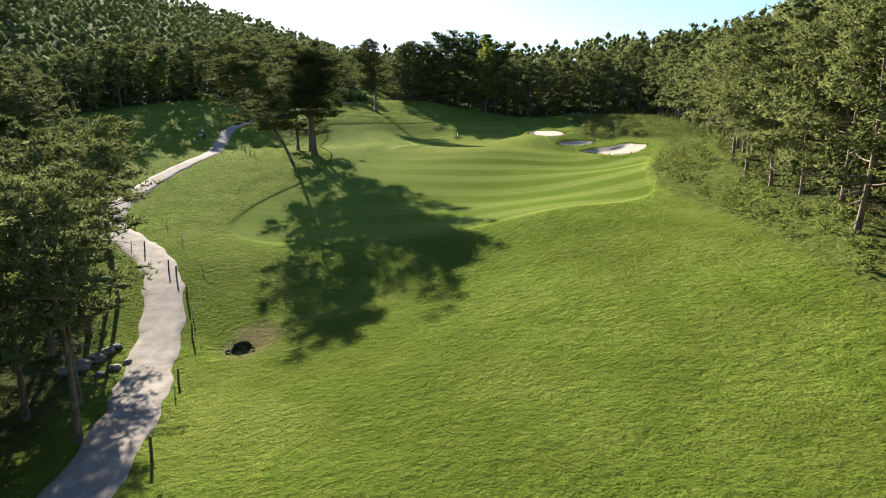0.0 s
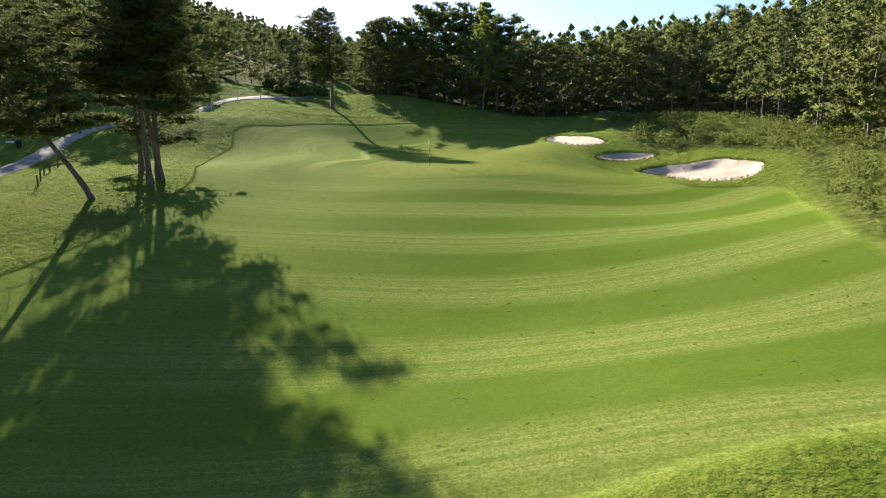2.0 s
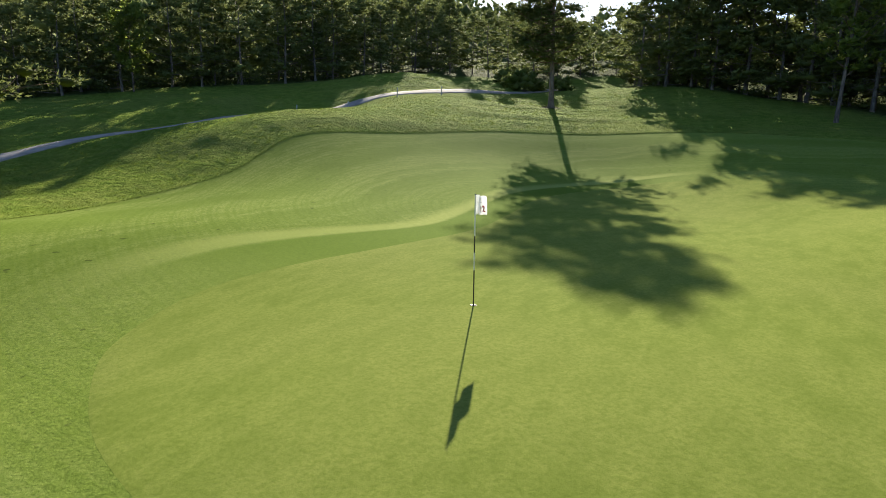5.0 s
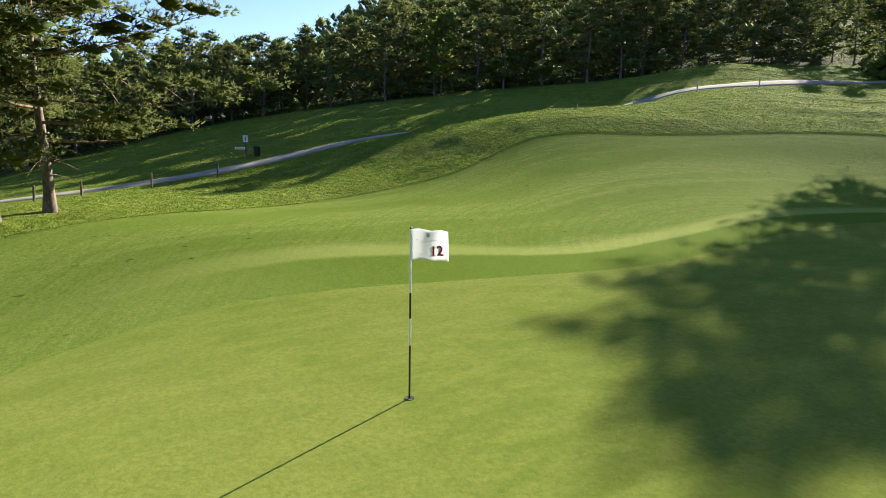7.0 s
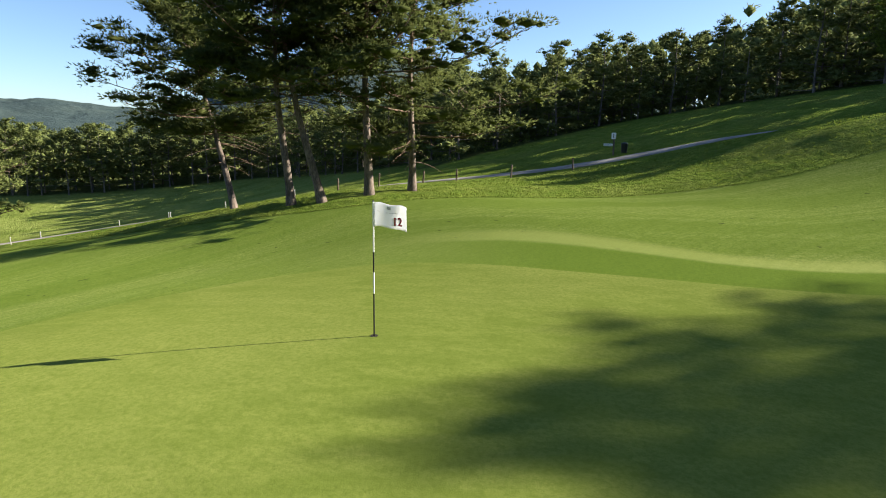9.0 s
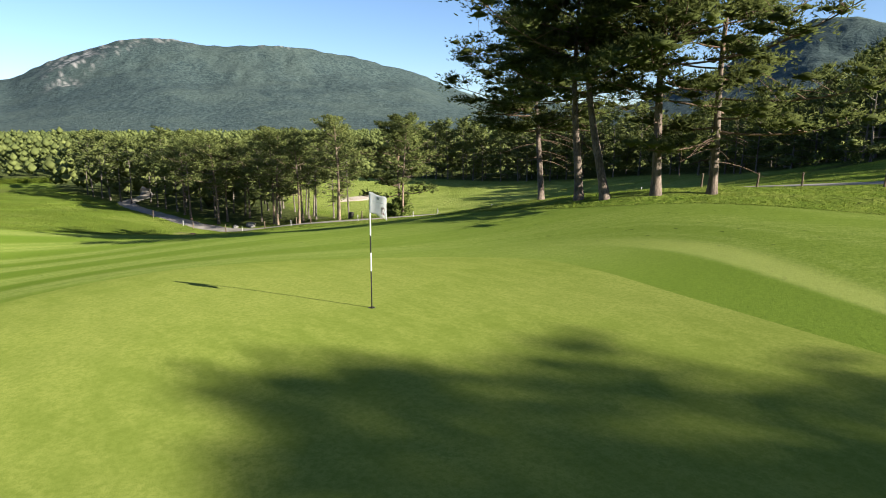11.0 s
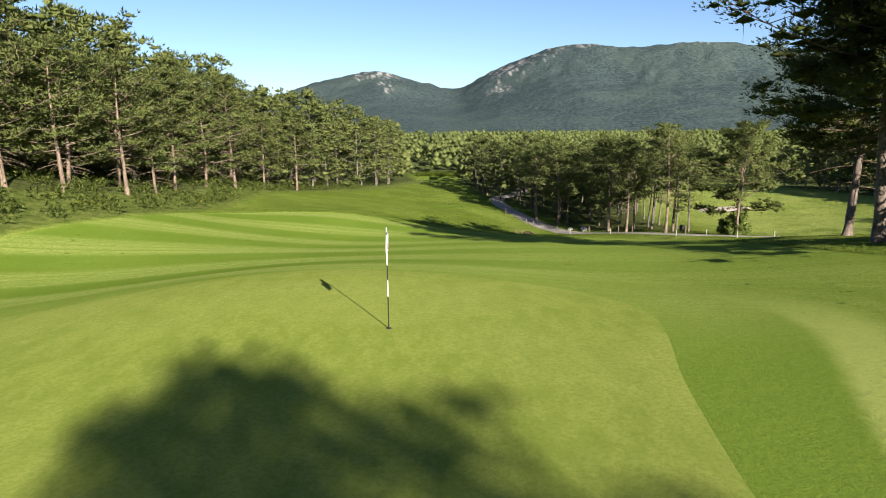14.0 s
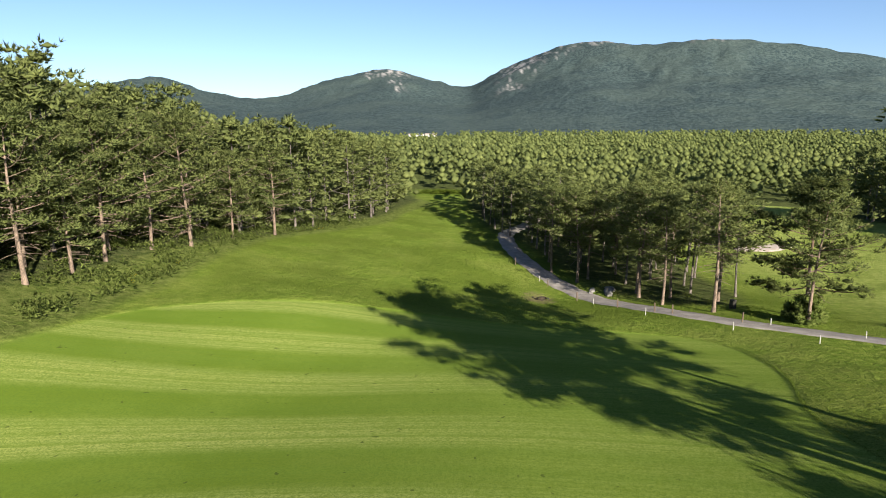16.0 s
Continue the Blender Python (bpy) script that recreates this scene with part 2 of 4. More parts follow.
def big_mesh(name, verts, tris):
    """A mesh straight from arrays of places and triangles."""
    me = bpy.data.meshes.new(name)
    v, f = np.asarray(verts, np.float32), np.asarray(tris, np.int32)
    k = f.shape[1]
    me.vertices.add(len(v))
    me.vertices.foreach_set("co", v.ravel())
    me.loops.add(f.size)
    me.loops.foreach_set("vertex_index", f.ravel())
    me.polygons.add(len(f))
    me.polygons.foreach_set("loop_start", np.arange(0, f.size, k, dtype=np.int32))
    me.update(calc_edges=True)
    return me


def part(name, bm, material, parent=None, label=""):
    me = bpy.data.meshes.new(name)
    bm.to_mesh(me)
    bm.free()
    me.materials.append(material)
    ob = new(name, me)
    ob.parent = parent
    return tagged(ob, label) if label else ob


def empty(name, place, turn=0.0, label="", category="", group=""):
    ob = new(name)
    ob.empty_display_size = 0.3
    ob.matrix_basis = pose(*place, 0, 0, turn)
    return tagged(ob, label, category, group)


def tube(points, radii, sides=8):
    """Places and faces of a tapered tube along a line of points."""
    pts, rad = np.asarray(points, float), np.asarray(radii, float)
    along = np.gradient(pts, axis=0)
    along /= np.linalg.norm(along, axis=1, keepdims=True) + 1e-9
    ref = np.where(np.abs(along[:, 2:3]) > 0.9, [[1.0, 0, 0]], [[0, 0, 1.0]])
    u = np.cross(along, ref)
    u /= np.linalg.norm(u, axis=1, keepdims=True) + 1e-9
    w = np.cross(along, u)
    a = np.linspace(0, 2 * np.pi, sides, endpoint=False)
    ring = pts[:, None] + rad[:, None, None] * (np.cos(a)[None, :, None] * u[:, None] + np.sin(a)[None, :, None] * w[:, None])
    n = len(pts)
    i, j = np.meshgrid(np.arange(n - 1), np.arange(sides), indexing="ij")
    j2 = (j + 1) % sides
    quads = np.stack([i * sides + j, i * sides + j2, (i + 1) * sides + j2, (i + 1) * sides + j], -1).reshape(-1, 4)
    return ring.reshape(-1, 3), quads


def gather(pieces):
    """Joins (places, faces) pairs."""
    vs, fs, at = [], [], 0
    for v, f in pieces:
        vs.append(v)
        fs.append(np.asarray(f) + at)
        at += len(v)
    return np.concatenate(vs), np.concatenate(fs)


def closed_curve(points, steps=14):
    p = np.asarray(points, float)
    out = []
    for k in range(len(p)):
        a, b, c, d = p[k - 1], p[k], p[(k + 1) % len(p)], p[(k + 2) % len(p)]
        for s in np.arange(steps) / steps:
            out.append(0.5 * (2 * b + (c - a) * s + (2 * a - 5 * b + 4 * c - d) * s * s + (3 * b - a - 3 * c + d) * s ** 3))
    return np.array(out)


def open_curve(points, gap=0.6):
    p = np.asarray(points, float)
    p = np.vstack([2 * p[0] - p[1], p, 2 * p[-1] - p[-2]])
    out = []
    for k in range(1, len(p) - 2):
        a, b, c, d = p[k - 1], p[k], p[k + 1], p[k + 2]
        n = max(2, int(np.linalg.norm(c - b) / gap))
        for s in np.arange(n) / n:
            out.append(0.5 * (2 * b + (c - a) * s + (2 * a - 5 * b + 4 * c - d) * s * s + (3 * b - a - 3 * c + d) * s ** 3))
    return np.array(out + [p[-2]])


def reach(x, y, loop, closed=True):
    """Distance from places to a line; below nought inside a closed one."""
    best = np.full(x.shape, 1e9)
    a, b = loop, np.roll(loop, -1, 0)
    if not closed:
        a, b = loop[:-1], loop[1:]
    inside = np.zeros(x.shape, bool)
    for (ax, ay), (bx, by) in zip(a, b):
        dx, dy = bx - ax, by - ay
        s = np.clip(((x - ax) * dx + (y - ay) * dy) / (dx * dx + dy * dy + 1e-12), 0, 1)
        best = np.minimum(best, (x - ax - s * dx) ** 2 + (y - ay - s * dy) ** 2)
        if closed and abs(dy) > 1e-9:
            inside ^= ((ay > y) != (by > y)) & (x < dx * (y - ay) / dy + ax)
    return np.where(inside, -1, 1) * np.sqrt(best)


# ---- the land ----
SLOPE = (7.270, 5.434, 1.547)
LANDFORM = [
    (0, -60, 60, -2.88), (0, -140, 60, -1.73), (-50, -60, 45, -6.63), (45, -40, 45, 2.60), (45, 15, 45, -4.60),
    (-65, 20, 45, 0.25), (-20, 80, 45, -4.56), (35, 80, 45, -5.61), (-70, 90, 50, 4.66), (0, 5, 45, -3.18),
    (-20, -9, 9, 0.80), (-3, -45, 15, -1.05), (13, -36, 13, -1.64), (-22, 15, 11, -0.40), (-12, 36, 13, -0.32),
    (-32, 46, 12, 0.53), (-33, 3, 12, -0.87), (18, -12, 10, -2.14), (24, 22, 12, 1.50),
]
MOUNDS = [
    (-7, -168, 13, 1.3), (-8, 65, 10, 2.2), (7, 57.5, 6, 0.8),
    (-12, -56, 9, -1.39), (1, -18, 11, -0.63), (-13, -22, 10, 0.49), (0, 20, 14, -1.86), (18, -68, 18, -1.49),
    (-25, -42, 14, 0.39), (17, 3, 6, -1.22), (-11, -8, 7, -0.60), (-12, 3, 6, 0.21), (-20, 5, 6, -0.57),
    (18, -42, 7, -0.69), (8, -40, 7, 1.02), (3, -5, 6, 0.55), (1.5, -2.5, 4, -0.12), (-8, 29, 7, -0.97),
    (-20, -20, 8, 0.18), (-20, -50, 8, 0.12), (5, -28, 8, -0.62), (14, 12, 6, 0.52), (-15, -35, 9, -0.79),
    (-35, 20, 9, -0.45), (-26, 19, 6, 1.22), (-26, 29, 7, 1.11), (-31.5, 31, 5, -1.54),
    (-14, -21, 8, -0.65), (-31, 14, 4, 0.45), (-37, 21, 5, -0.4), (-35.5, 50, 6.5, 1.4), (-25.5, 37, 5, 0.4),
]
HILLS = [(230, -130, 110, 50), (330, 120, 120, 30), (-200, -80, 70, -7)]
# bearing from +y towards -x, distance and added height of the ridge round the north
RIDGE = [(-110, 400, 0), (-80, 380, 6), (-50, 350, 30), (-30, 400, 33), (-17, 400, 37), (-8, 450, 33), (0, 500, 30), (5, 600, 44), (10, 700, 72), (20, 750, 121),
         (30, 600, 120), (45, 380, 81), (60, 280, 55), (72, 220, 22), (80, 190, 2), (90, 180, 0), (110, 180, 0)]
GREEN_LINE = closed_curve([(-5.6, 0.6), (-5.9, -1.6), (-5.2, -3.7), (-4.0, -5.1), (-1.2, -6.6), (2.4, -7.1), (6.7, -5.3), (10.4, -1.6), (11.6, 5),
                           (10.8, 13), (8.6, 20), (4.5, 26), (-0.5, 27.6), (-4.4, 24.0), (-5.8, 18), (-5.0, 12.5), (-4.3, 8.0), (-4.8, 3.7)])
FAIRWAY_LINE = closed_curve([(-19.8, -30.5), (-18.2, -25.6), (-16.3, -21), (-15.6, -14), (-16.2, -8), (-18.0, -3.0), (-19.2, 1.5), (-20.4, 6), (-20.4, 12),
                             (-21.8, 18), (-18.8, 24.5), (-15.3, 33.2), (-8.8, 38), (-2.2, 41.2), (4, 41), (10, 37), (12, 28), (13.5, 14), (14, 6),
                             (16, 2), (18.5, -6), (22.5, -10), (21.0, -17), (18.6, -24), (17.0, -31), (15.5, -36), (12.6, -38.4),
                             (7.7, -39.6), (3.1, -40.8), (-1.2, -41.4), (-8, -40.9), (-16, -39.5), (-19.8, -36)], 8)
BUNKERS = [closed_curve([(17.5, 2.5), (18.1, 0.2), (18.6, -2.0), (19.4, -4.4), (21.6, -6.4), (23.8, -6.1), (25.2, -3.6), (24.5, -1.0), (23.6, 0.9), (21.6, 1.6), (19.8, 2.7)], 6),
           closed_curve([(12.6, 21.5), (12.2, 16), (13.4, 11.6), (15.4, 10.4), (16.9, 11.2), (16.2, 14.6), (15.0, 18.2), (13.9, 21.8)], 6),
           closed_curve([(15.0, 6.9), (16.8, 5.9), (19.4, 5.4), (20.4, 6.1), (18.9, 7.3), (16.8, 7.8)], 6)]
PATH_LINE = open_curve([(-27, -150), (-20, -112), (-15, -98), (-12.6, -91), (-12.0, -80), (-12.6, -71), (-14.0, -64.6), (-16.1, -58.4), (-17.8, -53.2), (-20.6, -47.0),
                        (-23.5, -42.6), (-27.2, -38.6), (-30.6, -34.8), (-32.6, -29), (-33.2, -20), (-32.8, -12), (-32.6, -5), (-34.2, 3), (-35.6, 9), (-36.2, 15),
                        (-35.9, 23.4), (-33.0, 31.4), (-29.0, 41.4), (-25.6, 52.2), (-24.0, 60), (-24.5, 68)])
SCRUB_LINE = closed_curve([(15.8, -70), (16.6, -58), (16.6, -50), (17.2, -38), (17.6, -29), (20.6, -20), (24.4, -11), (27.5, -2), (24, 5), (19, 9), (19, 16), (20, 25), (24, 36),
                           (40, 45), (70, 20), (70, -60), (50, -150), (1.6, -150), (3.6, -110), (5.2, -94), (10.8, -81)], 6)
WOOD_LINE_E = closed_curve([(22.5, -40), (20.6, -54), (17, -72), (7.5, -100), (5, -125), (4, -160), (30, -190), (80, -180), (105, -60), (105, 70), (60, 72), (34, 62),
                            (30, 52), (38, 36), (36, 15), (32, -4), (27.5, -22)], 5)
WOOD_LINE_S = closed_curve([(-17.5, -64), (-20, -56), (-23, -50.5), (-28.5, -51.5), (-32, -60), (-34, -80), (-40, -110), (-44, -190), (-12, -190), (-9.5, -150), (-9.5, -112), (-11.0, -94), (-14.0, -84)], 5)
WOOD_LINE_W = closed_curve([(-47, -12), (-54, -4), (-63, 8), (-60, 20), (-56, 30), (-48, 42), (-46, 60), (-60, 100), (-120, 105), (-140, -60), (-125, -130), (-80, -125), (-79, -96), (-83, -78), (-87, -60), (-85, -48), (-77, -36), (-66, -24), (-56, -13)], 5)
WOOD_LINE_N = closed_curve([(-17, 78), (-14.5, 66), (-11.6, 63), (-5, 62.5), (1.8, 61.5), (6, 57.5), (10, 53), (18, 52), (30, 60), (60, 75), (105, 85), (100, 130), (-100, 135), (-100, 105), (-48, 74), (-40, 76), (-31, 80), (-27, 92), (-21, 99)], 5)
DRAIN = (-12.1, -56.6)


def smooth_step(v, lo, hi):
    s = np.clip((v - lo) / (hi - lo), 0, 1)
    return s * s * (3 - 2 * s)


def land(x, y):
    """Height of the ground, without the bunkers' hollows."""
    x, y = np.asarray(x, float), np.asarray(y, float)
    z = SLOPE[0] + SLOPE[1] * y / 50 + SLOPE[2] * x / 50
    for cx, cy, r, h in LANDFORM + MOUNDS:
        z = z + h * np.exp(-((x - cx) ** 2 + (y - cy) ** 2) / (2 * (0.8 * r) ** 2))
    far = -14 + 29 * smooth_step(y, -190, 130) - 16 * smooth_step(-y, 250, 1400)
    for cx, cy, r, h in HILLS:
        far = far + h * np.exp(-((x - cx) ** 2 + (y - cy) ** 2) / (2 * r * r))
    bearing, r = np.degrees(np.arctan2(-x, y)), np.hypot(x, y)
    key, dist, rise = np.array(RIDGE, float).T
    s = (r - 95) / (np.interp(bearing, key, dist) - 95)
    far = far + np.interp(bearing, key, rise) * np.where(s < 1, np.clip(s, 0, 1) ** 1.15, np.exp(-((s - 1) / 0.9) ** 2))
    out = np.hypot(x * 0.95, (y + 35) * 0.78)
    return z + (far - z) * smooth_step(out, 85, 150)


def hollow(x, y):
    """How far the bunkers sink the ground."""
    x, y = np.asarray(x, float), np.asarray(y, float)
    dip = np.zeros(x.shape)
    near = (x > 8) & (x < 30) & (y > -12) & (y < 28)
    for line in BUNKERS:
        d = reach(x[near], y[near], line)
        dip[near] -= (0.30 if line is BUNKERS[2] else 0.55) * smooth_step(-d, -0.1, 1.2) - 0.05 * np.exp(-((d - 0.5) / 0.5) ** 2)
    near = np.hypot(x - DRAIN[0], y - DRAIN[1])
    return dip - 0.35 * np.exp(-(near / 0.9) ** 2)


def ground_at(x, y):
    return float(land(np.array([x]), np.array([y]))[0])


def spread(lo, hi, fine, reach_to, grow=1.13):
    mid = list(np.arange(lo, hi + fine / 2, fine))
    up, step = [hi], fine
    while up[-1] < reach_to:
        step *= grow
        up.append(up[-1] + step)
    down, step = [lo], fine
    while down[-1] > -reach_to:
        step *= grow
        down.append(down[-1] - step)
    return np.array(down[:0:-1] + mid + up[1:])


def make_ground():
    gx, gy = np.meshgrid(spread(-44, 34, 0.56, 4600), spread(-74, 50, 0.56, 4600), indexing="ij")
    x, y = gx.ravel(), gy.ravel()
    z = land(x, y) + hollow(x, y)
    for line in BUNKERS:
        z = z - 0.2 * smooth_step(-reach(x, y, line[::2]), 0.0, 0.5)
    bumps = np.array([noise.noise((a * 0.35, b * 0.35, 1.3)) if abs(a) < 60 and -120 < b < 90 else 0.0 for a, b in zip(x, y)])
    dgreen = reach(x, y, GREEN_LINE[::3])
    dfair = reach(x, y, FAIRWAY_LINE[::2])
    off_path = smooth_step(reach(x, y, PATH_LINE[::3], False), 1.5, 2.6)
    z = z + bumps * 0.09 * off_path * smooth_step(dfair, -1.0, 2.0) - 0.05 * smooth_step(-dgreen, 0.6, 1.4)
    tuss = smooth_step(dfair, 0.1, 1.2) * smooth_step(-x, 6, 12) * smooth_step(y, -14, -4) * off_path * (np.abs(x) < 60) * (y < 75)
    rows = np.array([noise.noise((d * 0.62, b * 0.10, 7.0)) + 0.5 * noise.noise((a * 0.9, b * 0.9, 2.0)) if q > 0 else 0.0 for a, b, d, q in zip(x, y, dfair, tuss)])
    z = z + 0.15 * rows * tuss
    n, m = gx.shape
    i, j = np.meshgrid(np.arange(n - 1), np.arange(m - 1), indexing="ij")
    quads = np.stack([i * m + j, (i + 1) * m + j, (i + 1) * m + j + 1, i * m + j + 1], -1).reshape(-1, 4)
    me = big_mesh("ground", np.stack([x, y, z], -1), quads)
    wood = np.minimum.reduce([reach(x, y, line) for line in (WOOD_LINE_E, WOOD_LINE_S, WOOD_LINE_W, WOOD_LINE_N)])
    wood = np.minimum(wood, 103 - np.hypot(x * 0.9, (y + 35) * 0.75))
    turn = np.hypot((x - 2) * 0.8, y - 16) - 23
    for name, values in (("from_green", dgreen), ("in_fairway", dfair), ("in_scrub", reach(x, y, SCRUB_LINE)), ("in_wood", wood), ("band", turn), ("from_collar", dgreen / (0.56 + 0.44 * smooth_step(-y, -8.0, -1.0))), ("mown", smooth_step(-y, 0.0, 9.0)), ("collar", 0.12 + 0.78 * smooth_step(-x, -1.0, 4.0) * smooth_step(y, -5.0, 3.0)),
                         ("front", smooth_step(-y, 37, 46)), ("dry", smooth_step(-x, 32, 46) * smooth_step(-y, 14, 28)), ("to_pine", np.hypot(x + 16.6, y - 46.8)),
                         ("bank", smooth_step(dfair, 0.1, 1.2) * smooth_step(-x, 8, 14) * smooth_step(y, -14, -4)), ("contrast", 0.22 + 0.78 * smooth_step(x, -11, 6)),
                         ("to_drain", np.hypot(x - DRAIN[0] - 0.3, (y - DRAIN[1] - 0.8) * 0.6))):
        me.attributes.new(name, "FLOAT", "POINT").data.foreach_set("value", np.asarray(values, np.float32))
    me.shade_smooth()
    me.materials.append(GRASS)
    return tagged(new("ground", me), "rolling mown golf fairway and rough grass", "ground", kind="structure")


def sheet(name, line, material, lift, gap=0.4, sink=True, brink=-0.05):
    """A conforming sheet inside a closed line."""
    lo, hi = line.min(0), line.max(0)
    xs, ys = np.arange(lo[0] - gap, hi[0] + 2 * gap, gap), np.arange(lo[1] - gap, hi[1] + 2 * gap, gap)
    bm = bmesh.new()
    loop = [bm.verts.new((a, b, 0)) for a, b in line]
    rim = [bm.edges.new((loop[k - 1], loop[k])) for k in range(len(loop))]
    bmesh.ops.triangle_fill(bm, edges=rim, use_beauty=True)
    for axis, cuts in ((0, xs), (1, ys)):
        for c in cuts[1:-1]:
            co, no = (c + 0.013, 0, 0) if axis == 0 else (0, c + 0.017, 0), (1, 0, 0) if axis == 0 else (0, 1, 0)
            bmesh.ops.bisect_plane(bm, geom=bm.verts[:] + bm.edges[:] + bm.faces[:], plane_co=co, plane_no=no)
    x, y = np.array([v.co.x for v in bm.verts]), np.array([v.co.y for v in bm.verts])
    z = land(x, y) + (hollow(x, y) if sink else 0)
    tuck = smooth_step(-reach(x, y, line), 0.0, 0.3)
    for v, h, q in zip(bm.verts, z, tuck):
        v.co.z = h + brink + (lift - brink) * q
    bm.normal_update()
    bmesh.ops.reverse_faces(bm, faces=[f for f in bm.faces if f.normal.z < 0])
    for f in bm.faces:
        f.smooth = True
    return part(name, bm, material)


def make_path():
    line, half = PATH_LINE, 1.22
    along = np.gradient(line, axis=0)
    side = np.stack([along[:, 1], -along[:, 0]], -1)
    side /= np.linalg.norm(side, axis=1, keepdims=True)
    rng = np.random.default_rng(5)
    offs = np.array([-1.0, -0.94, -0.5, 0, 0.5, 0.94, 1.0])
    rag = 1 + 0.07 * np.sin(np.arange(len(line)) * 0.9) + rng.normal(0, 0.03, len(line))
    rag = rag * (1 - 0.24 * smooth_step(line[:, 1], -25, 5))
    p = line[:, None] + side[:, None] * (offs[None, :, None] * half * rag[:, None, None])
    z = land(p[..., 0], p[..., 1]) + np.array([-0.09, 0.03, 0.05, 0.06, 0.05, 0.03, -0.09])
    verts = np.concatenate([p, z[..., None]], -1).reshape(-1, 3)
    n, m = len(line), 7
    i, j = np.meshgrid(np.arange(n - 1), np.arange(m - 1), indexing="ij")
    quads = np.stack([i * m + j, i * m + j + 1, (i + 1) * m + j + 1, (i + 1) * m + j], -1).reshape(-1, 4)
    me = big_mesh("cart_path", verts, quads)
    me.shade_smooth()
    me.materials.append(PATH_STONE)
    return tagged(new("cart_path", me), "pale compacted gravel cart path winding through grass", "path", kind="structure")


ground = make_ground()
tagged(sheet("putting_green", GREEN_LINE[::2], GREEN, 0.012, brink=0.001), "smooth close-mown pale putting green", "green", kind="structure")
make_path()
for line in BUNKERS:
    tagged(sheet("bunker_sand", line, SAND, 0.03), "pale raked sand in a grass-lipped bunker", "bunker", kind="structure")

far_pit = closed_curve([(-45.5, -87.6), (-48.6, -86.4), (-52.4, -87.2), (-55.6, -89.8), (-53.0, -91.6), (-48.4, -91.0)], 6)
tagged(sheet("bunker_sand", far_pit, SAND, 0.12), "pale sand bunker on the neighbouring fairway", "bunker", kind="structure")

# ---- mountains and far woods ----
SKYLINE = [(60, 1.5), (80, 2.0), (96, 3.4), (104, 5.9), (110, 7.6), (112.5, 7.7), (116.5, 5.5), (121, 3.2), (126, 1.2), (130, 1.33), (135, 1.85), (138, 1.65),
           (141, 2.6), (144.9, 4.2), (150.3, 5.35), (154.4, 6.03), (157.3, 6.24), (162.6, 5.89), (165.9, 6.47), (168.7, 6.19), (173.6, 4.54), (177.2, 2.64),
           (180.7, 3.4), (184.2, 4.47), (186.7, 3.99), (190.2, 3.26), (193.6, 1.95), (196.5, 1.7), (199.7, 2.3), (203.5, 3.61), (206.8, 3.0), (214, 1.4), (235, 1.0)]


def mountain_material():
    m, t, b = mat("wooded_limestone", 0.95, 0.05)
    n = Net(t)
    trees, patch, streak = n.noise(0.085, 2, 0.8), n.noise(0.0035, 4, 0.6), n.noise(0.012, 4, 0.65)
    # wood colours shifted to blue-grey: the haze of distance is painted in
    wood = n.mix(n.step(trees, 0.42, 0.58), (0.030, 0.048, 0.050), (0.060, 0.084, 0.080))
    wood = n.mix(n.step(patch, 0.45, 0.62, 0.0, 0.35), wood, (0.078, 0.104, 0.088))
    rock = n.mix(streak, (0.24, 0.23, 0.22), (0.44, 0.42, 0.39))
    bare = n.math("MULTIPLY", n.attr("bare"), n.step(streak, 0.30, 0.48))
    n.put(b.inputs["Base Color"], n.mix(bare, wood, rock))
    n.put(b.inputs["Normal"], n.bump(n.math("ADD", trees, n.math("MULTIPLY", streak, 1.5)), 0.45, 14.0))
    return m


